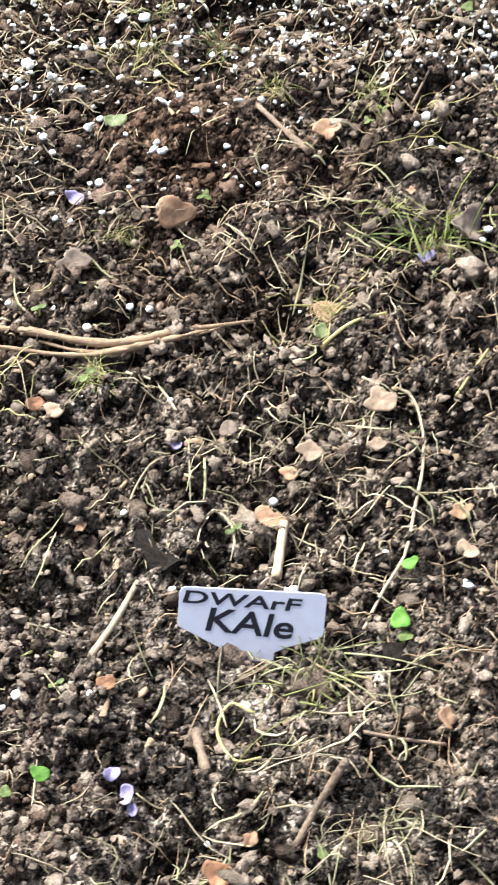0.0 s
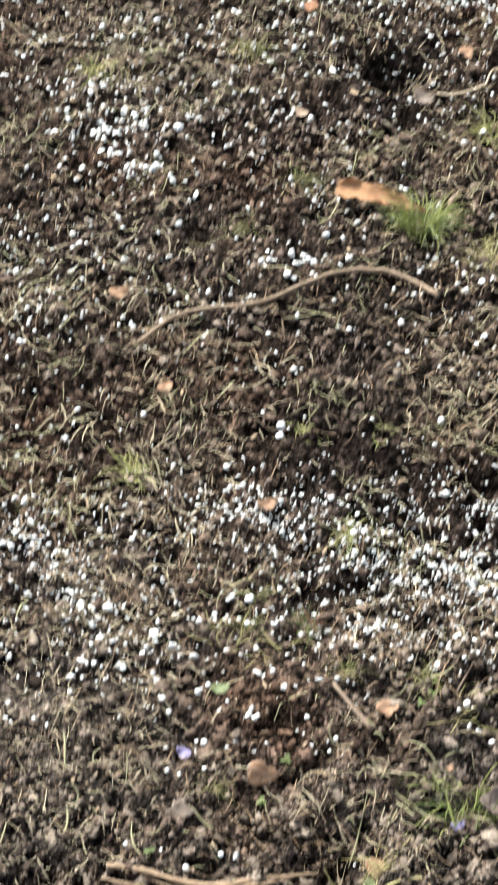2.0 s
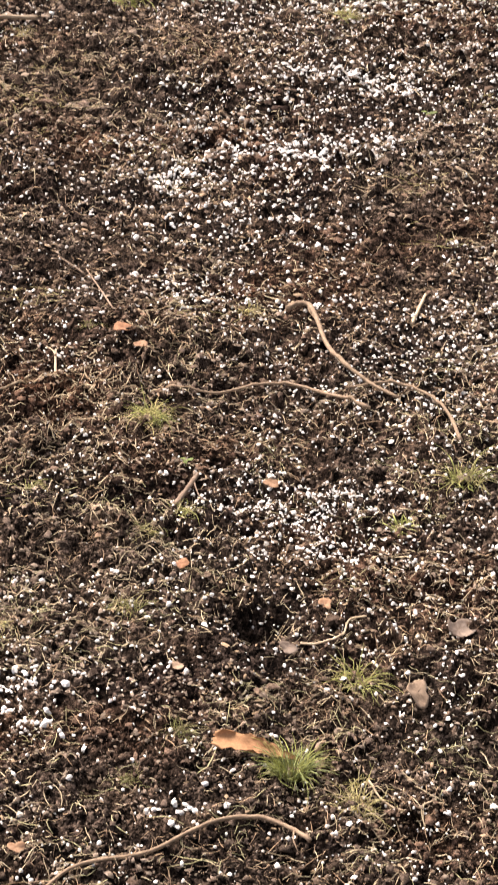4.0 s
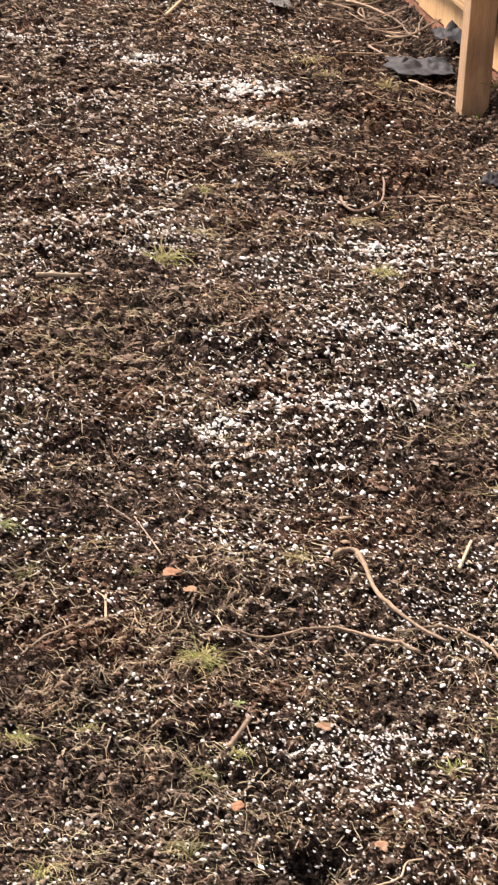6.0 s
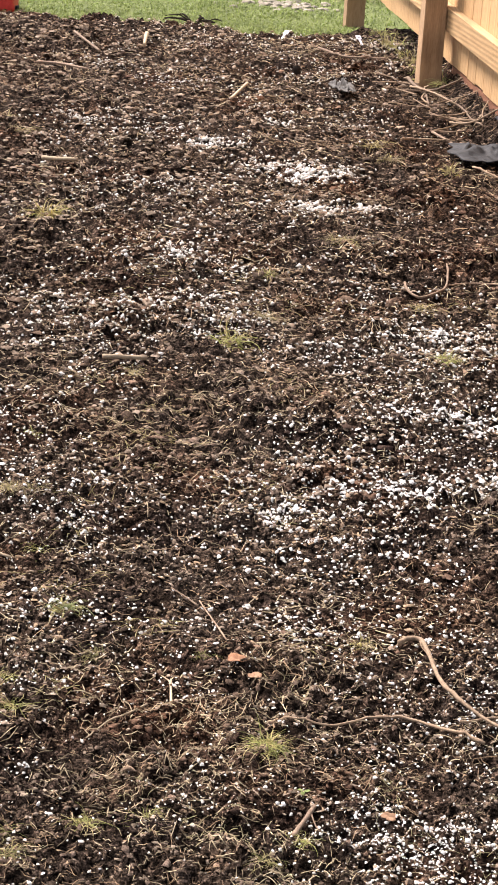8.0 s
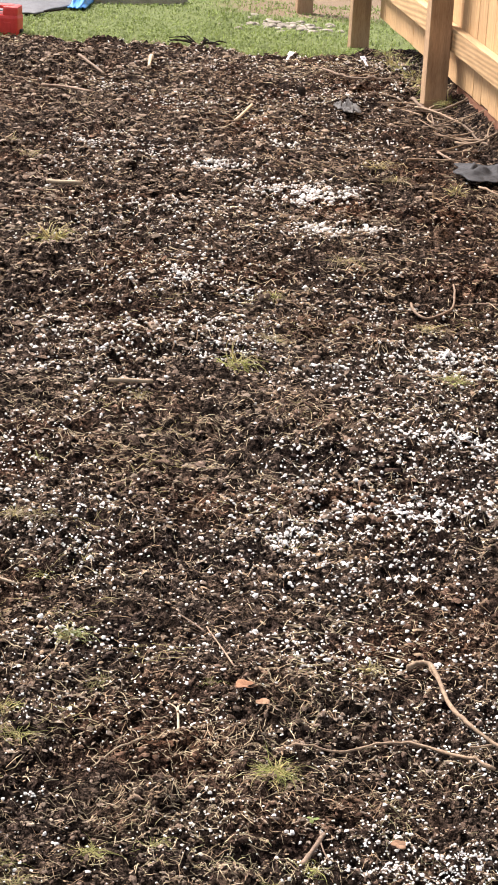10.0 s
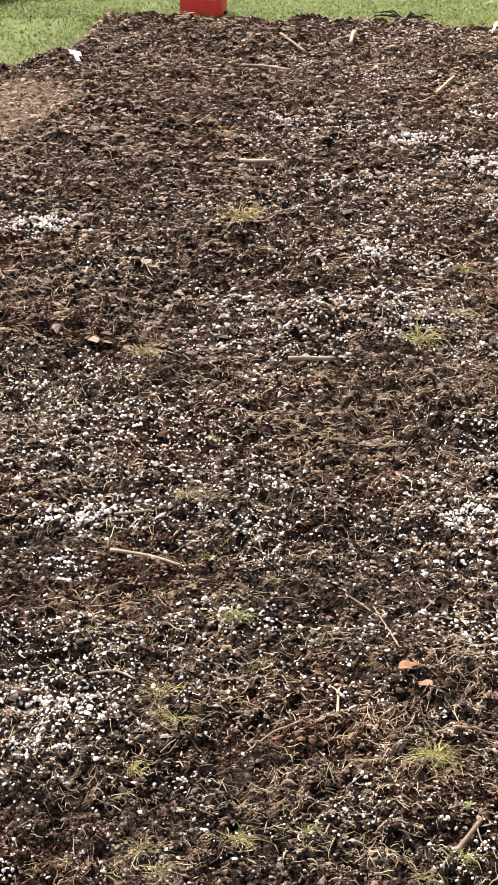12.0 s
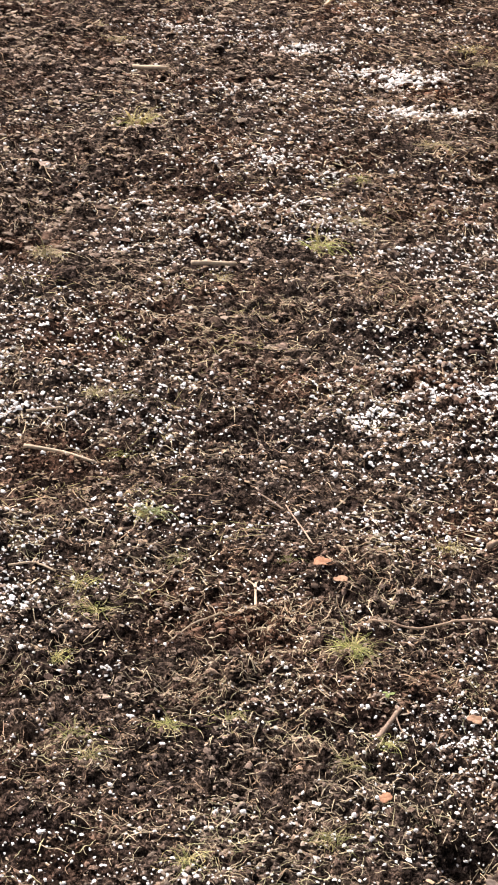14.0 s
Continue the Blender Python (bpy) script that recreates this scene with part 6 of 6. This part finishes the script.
# ---- things on the lawn ----
def fuel_can():
    thing = base("fuel_can", -1.905, 10.14, float(ground_height(-1.905, 10.14)) - 0.002, "red plastic fuel can standing on the lawn", "fuel can", "", -3)
    bm = bmesh.new()
    w, d = 0.109, 0.065
    box(bm, (-w, -d, 0), (w, d, 0.106), 0.018)
    box(bm, (-w * 0.92, -d * 0.9, 0.060), (-0.030, d * 0.9, 0.152), 0.014)
    box(bm, (0.028, -d * 0.9, 0.060), (w - 0.004, d * 0.9, 0.148), 0.014)
    box(bm, (-0.062, -d * 0.55, 0.134), (0.07, d * 0.55, 0.151), 0.006)
    tank = part("body", bm, RED, thing, smooth=False)
    for x in (-0.055, 0.0, 0.055):
        bm = bmesh.new()
        box(bm, (x - 0.018, -d - 0.003, 0.012), (x + 0.018, -d + 0.004, 0.07), 0.003)
        part("moulded_panel", bm, RED, tank)
    bm = bmesh.new()
    bmesh.ops.create_cone(bm, cap_ends=True, segments=20, radius1=0.022, radius2=0.020, depth=0.028, matrix=pose(-0.082, 0, 0.160, 0, -18, 0))
    bmesh.ops.bevel(bm, geom=bm.edges[:], offset=0.002, segments=1, affect="EDGES")
    cap = part("cap", bm, BLACK, thing, "black screw cap")
    bm = bmesh.new()
    bmesh.ops.create_cone(bm, cap_ends=True, segments=14, radius1=0.012, radius2=0.009, depth=0.04, matrix=pose(-0.099, 0, 0.172, 0, -62, 0))
    part("spout", bm, BLACK, cap, "short black spout")
    bm = bmesh.new()
    box(bm, (w - 0.006, -0.02, 0.012), (w + 0.012, 0.02, 0.03), 0.004)
    part("vent_plug", bm, BLACK, thing, "small dark plug")
    thing.scale = (0.93, 0.93, 0.90)


fuel_can()
stick("pole", [(-2.56, 11.36), (-2.34, 11.06), (-2.12, 10.78)], 0.008, 0.008, BLACK, "thin black pole lying on the lawn", "pole", 0.02, 10, 8, lift=4.0)
stick("branch", [(-1.82, 10.86), (-1.79, 10.90), (-1.74, 11.0)], 0.006, 0.004, CHARRED, "dark twig lying on the lawn", "twig", 0.2, 10, 6, lift=6)


def sheet(name, x, y, w, d, h, mat, label, category, turn=0.0, seed=0, puff=0.35):
    """A thick, rumpled sheet lying over something low."""
    n, m = 46, 34
    bm = bmesh.new()
    layers = []
    for low in (0.0, 0.006):
        rows = []
        for i in range(n):
            row = []
            for k in range(m):
                u, v = i / (n - 1) - 0.5, k / (m - 1) - 0.5
                rise = h * max(0.0, min(1.0, 5 * (0.5 - abs(u)))) * max(0.0, min(1.0, 4 * (0.5 - abs(v))))
                wob = noise.noise(Vector((u * 6, v * 5, seed)))
                ox, oy = u * w * (1 + 0.1 * wob), v * d * (1 + 0.12 * noise.noise(Vector((u * 7, seed, v * 5))))
                ct, st = math.cos(radians(turn)), math.sin(radians(turn))
                px, py = x + ct * ox - st * oy, y + st * ox + ct * oy
                row.append(bm.verts.new((px - x, py - y, float(ground_height(px, py)) + 0.018 + rise * (1 + puff * wob) + 0.25 * rise * abs(noise.noise(Vector((u * 13, v * 11, seed)))) + 0.012 * abs(wob) - low)))
            rows.append(row)
        for i in range(n - 1):
            for k in range(m - 1):
                bm.faces.new((rows[i][k], rows[i + 1][k], rows[i + 1][k + 1], rows[i][k + 1]))
        layers.append(rows)
    ring = [(i, 0) for i in range(n)] + [(n - 1, k) for k in range(1, m)] + [(i, m - 1) for i in range(n - 2, -1, -1)] + [(0, k) for k in range(m - 2, 0, -1)]
    for a, b in zip(ring, ring[1:] + ring[:1]):
        bm.faces.new((layers[0][a[0]][a[1]], layers[0][b[0]][b[1]], layers[1][b[0]][b[1]], layers[1][a[0]][a[1]]))
    ob = new(name, data_of(name, bm, mat))
    ob.matrix_basis = pose(x, y, 0)
    return tagged(ob, label, category)


sheet("ground_sheet", -2.15, 11.76, 0.70, 1.42, 0.012, TARP_GREY, "dark grey sheet spread on the lawn", "tarp", -8, 2, 0.2)
sheet("tarp", -2.58, 11.24, 0.18, 0.34, 0.03, TARP_WHITE, "crumpled white tarp on the lawn", "tarp", 0, 5, 0.9)
sheet("tarp", -2.52, 12.20, 0.20, 0.34, 0.05, TARP_WHITE, "crumpled white tarp behind a blue one", "tarp", 0, 6, 0.9)
sheet("tarp", -2.68, 11.92, 0.36, 0.75, 0.16, TARP_BLUE, "crumpled blue tarp on the lawn", "tarp", -12, 7, 0.9)
sheet("tarp", -1.79, 11.86, 0.09, 0.75, 0.035, TARP_BLUE, "edge of a bright blue tarp", "tarp", 4, 9, 0.8)


def slab(name, lo, hi, mat, label, category, bevel=0.01, turn=0):
    c = [(a + b) / 2 for a, b in zip(lo, hi)]
    bm = bmesh.new()
    box(bm, [a - b for a, b in zip(lo, c)], [a - b for a, b in zip(hi, c)], bevel)
    ob = new(name, data_of(name, bm, mat, False))
    ob.matrix_basis = pose(*c, 0, 0, turn)
    return tagged(ob, label, category)


slab("paving_slab", (-1.84, 12.06, -0.22), (-1.28, 12.40, -0.07), STONE, "pale concrete slab beyond the lawn", "slab", 0.012)
slab("trailer_beam", (-3.60, 9.835, 0.00), (-3.00, 11.665, 0.29), BEAM, "weathered grey beam low over the lawn", "beam", 0.01, -21.7)
# added dark block: stands in for the shadow beneath the beam, no real support
slab("beam_shade_block", (-3.62, 9.795, -0.22), (-3.04, 11.585, -0.004), SCRAP_AND_SHADE, "dark block added as the shade under the grey beam", "block", 0.01, -21.7)
for i, (x, y) in enumerate(((-2.95, 10.75), (-2.86, 10.82), (-2.78, 10.70), (-2.70, 10.84), (-2.62, 10.74), (-2.90, 10.62), (-2.55, 10.80), (-3.0, 10.9))):
    tuft(x, y, 0.10, 12, (DULL_LEAF, DULL_LEAF, GREEN), "leafy dark green weeds at the lawn's edge", 0.9, 0.011, mat_root=False, seed=90 + i)


def sapling():
    thing = base("dead_sprig", -0.98, 10.26, float(ground_height(-0.98, 10.26)), "dark dead sprig lying at the lawn's edge", "sprig")
    rng = random.Random(5)
    for k in range(9):
        dx, dy, dz = rng.uniform(-0.15, 0.13), rng.uniform(-0.06, 0.06), rng.uniform(0.012, 0.04)
        line = curve_through([(dx * 0.1, 0, 0.004), (dx * 0.45 + rng.gauss(0, 0.01), dy * 0.4, dz), (dx * 0.75, dy * 0.9, dz * 0.7 + rng.uniform(0, 0.015)), (dx, dy, dz * 0.8)], 9)
        part("shoot", tube_mesh("shoot", [tube(line, np.linspace(0.005, 0.0025, 9), 6, 0.35, k)], CHARRED), CHARRED, thing)


sapling()


# stones and straw by the far fence posts
rng = random.Random(8)
for i in range(70):
    x, y = rng.gauss(-0.62, 0.14), rng.gauss(11.45, 0.22)
    r = rng.uniform(0.008, 0.030)
    bm = bmesh.new()
    bmesh.ops.create_icosphere(bm, subdivisions=3, radius=r)
    for v in bm.verts:
        v.co *= 1 + 0.4 * noise.noise(v.co * (1.3 / r) + Vector((i, 0, 0)))
        v.co.z *= 0.42
    ob = new("stone", data_of("stone", bm, STONE))
    ob.matrix_basis = pose(x, y, float(ground_height(x, y)) + r * 0.2, 0, 0, i * 40)
    tagged(ob, "pale rough stone lying near the fence", "stone", "stones by the fence")
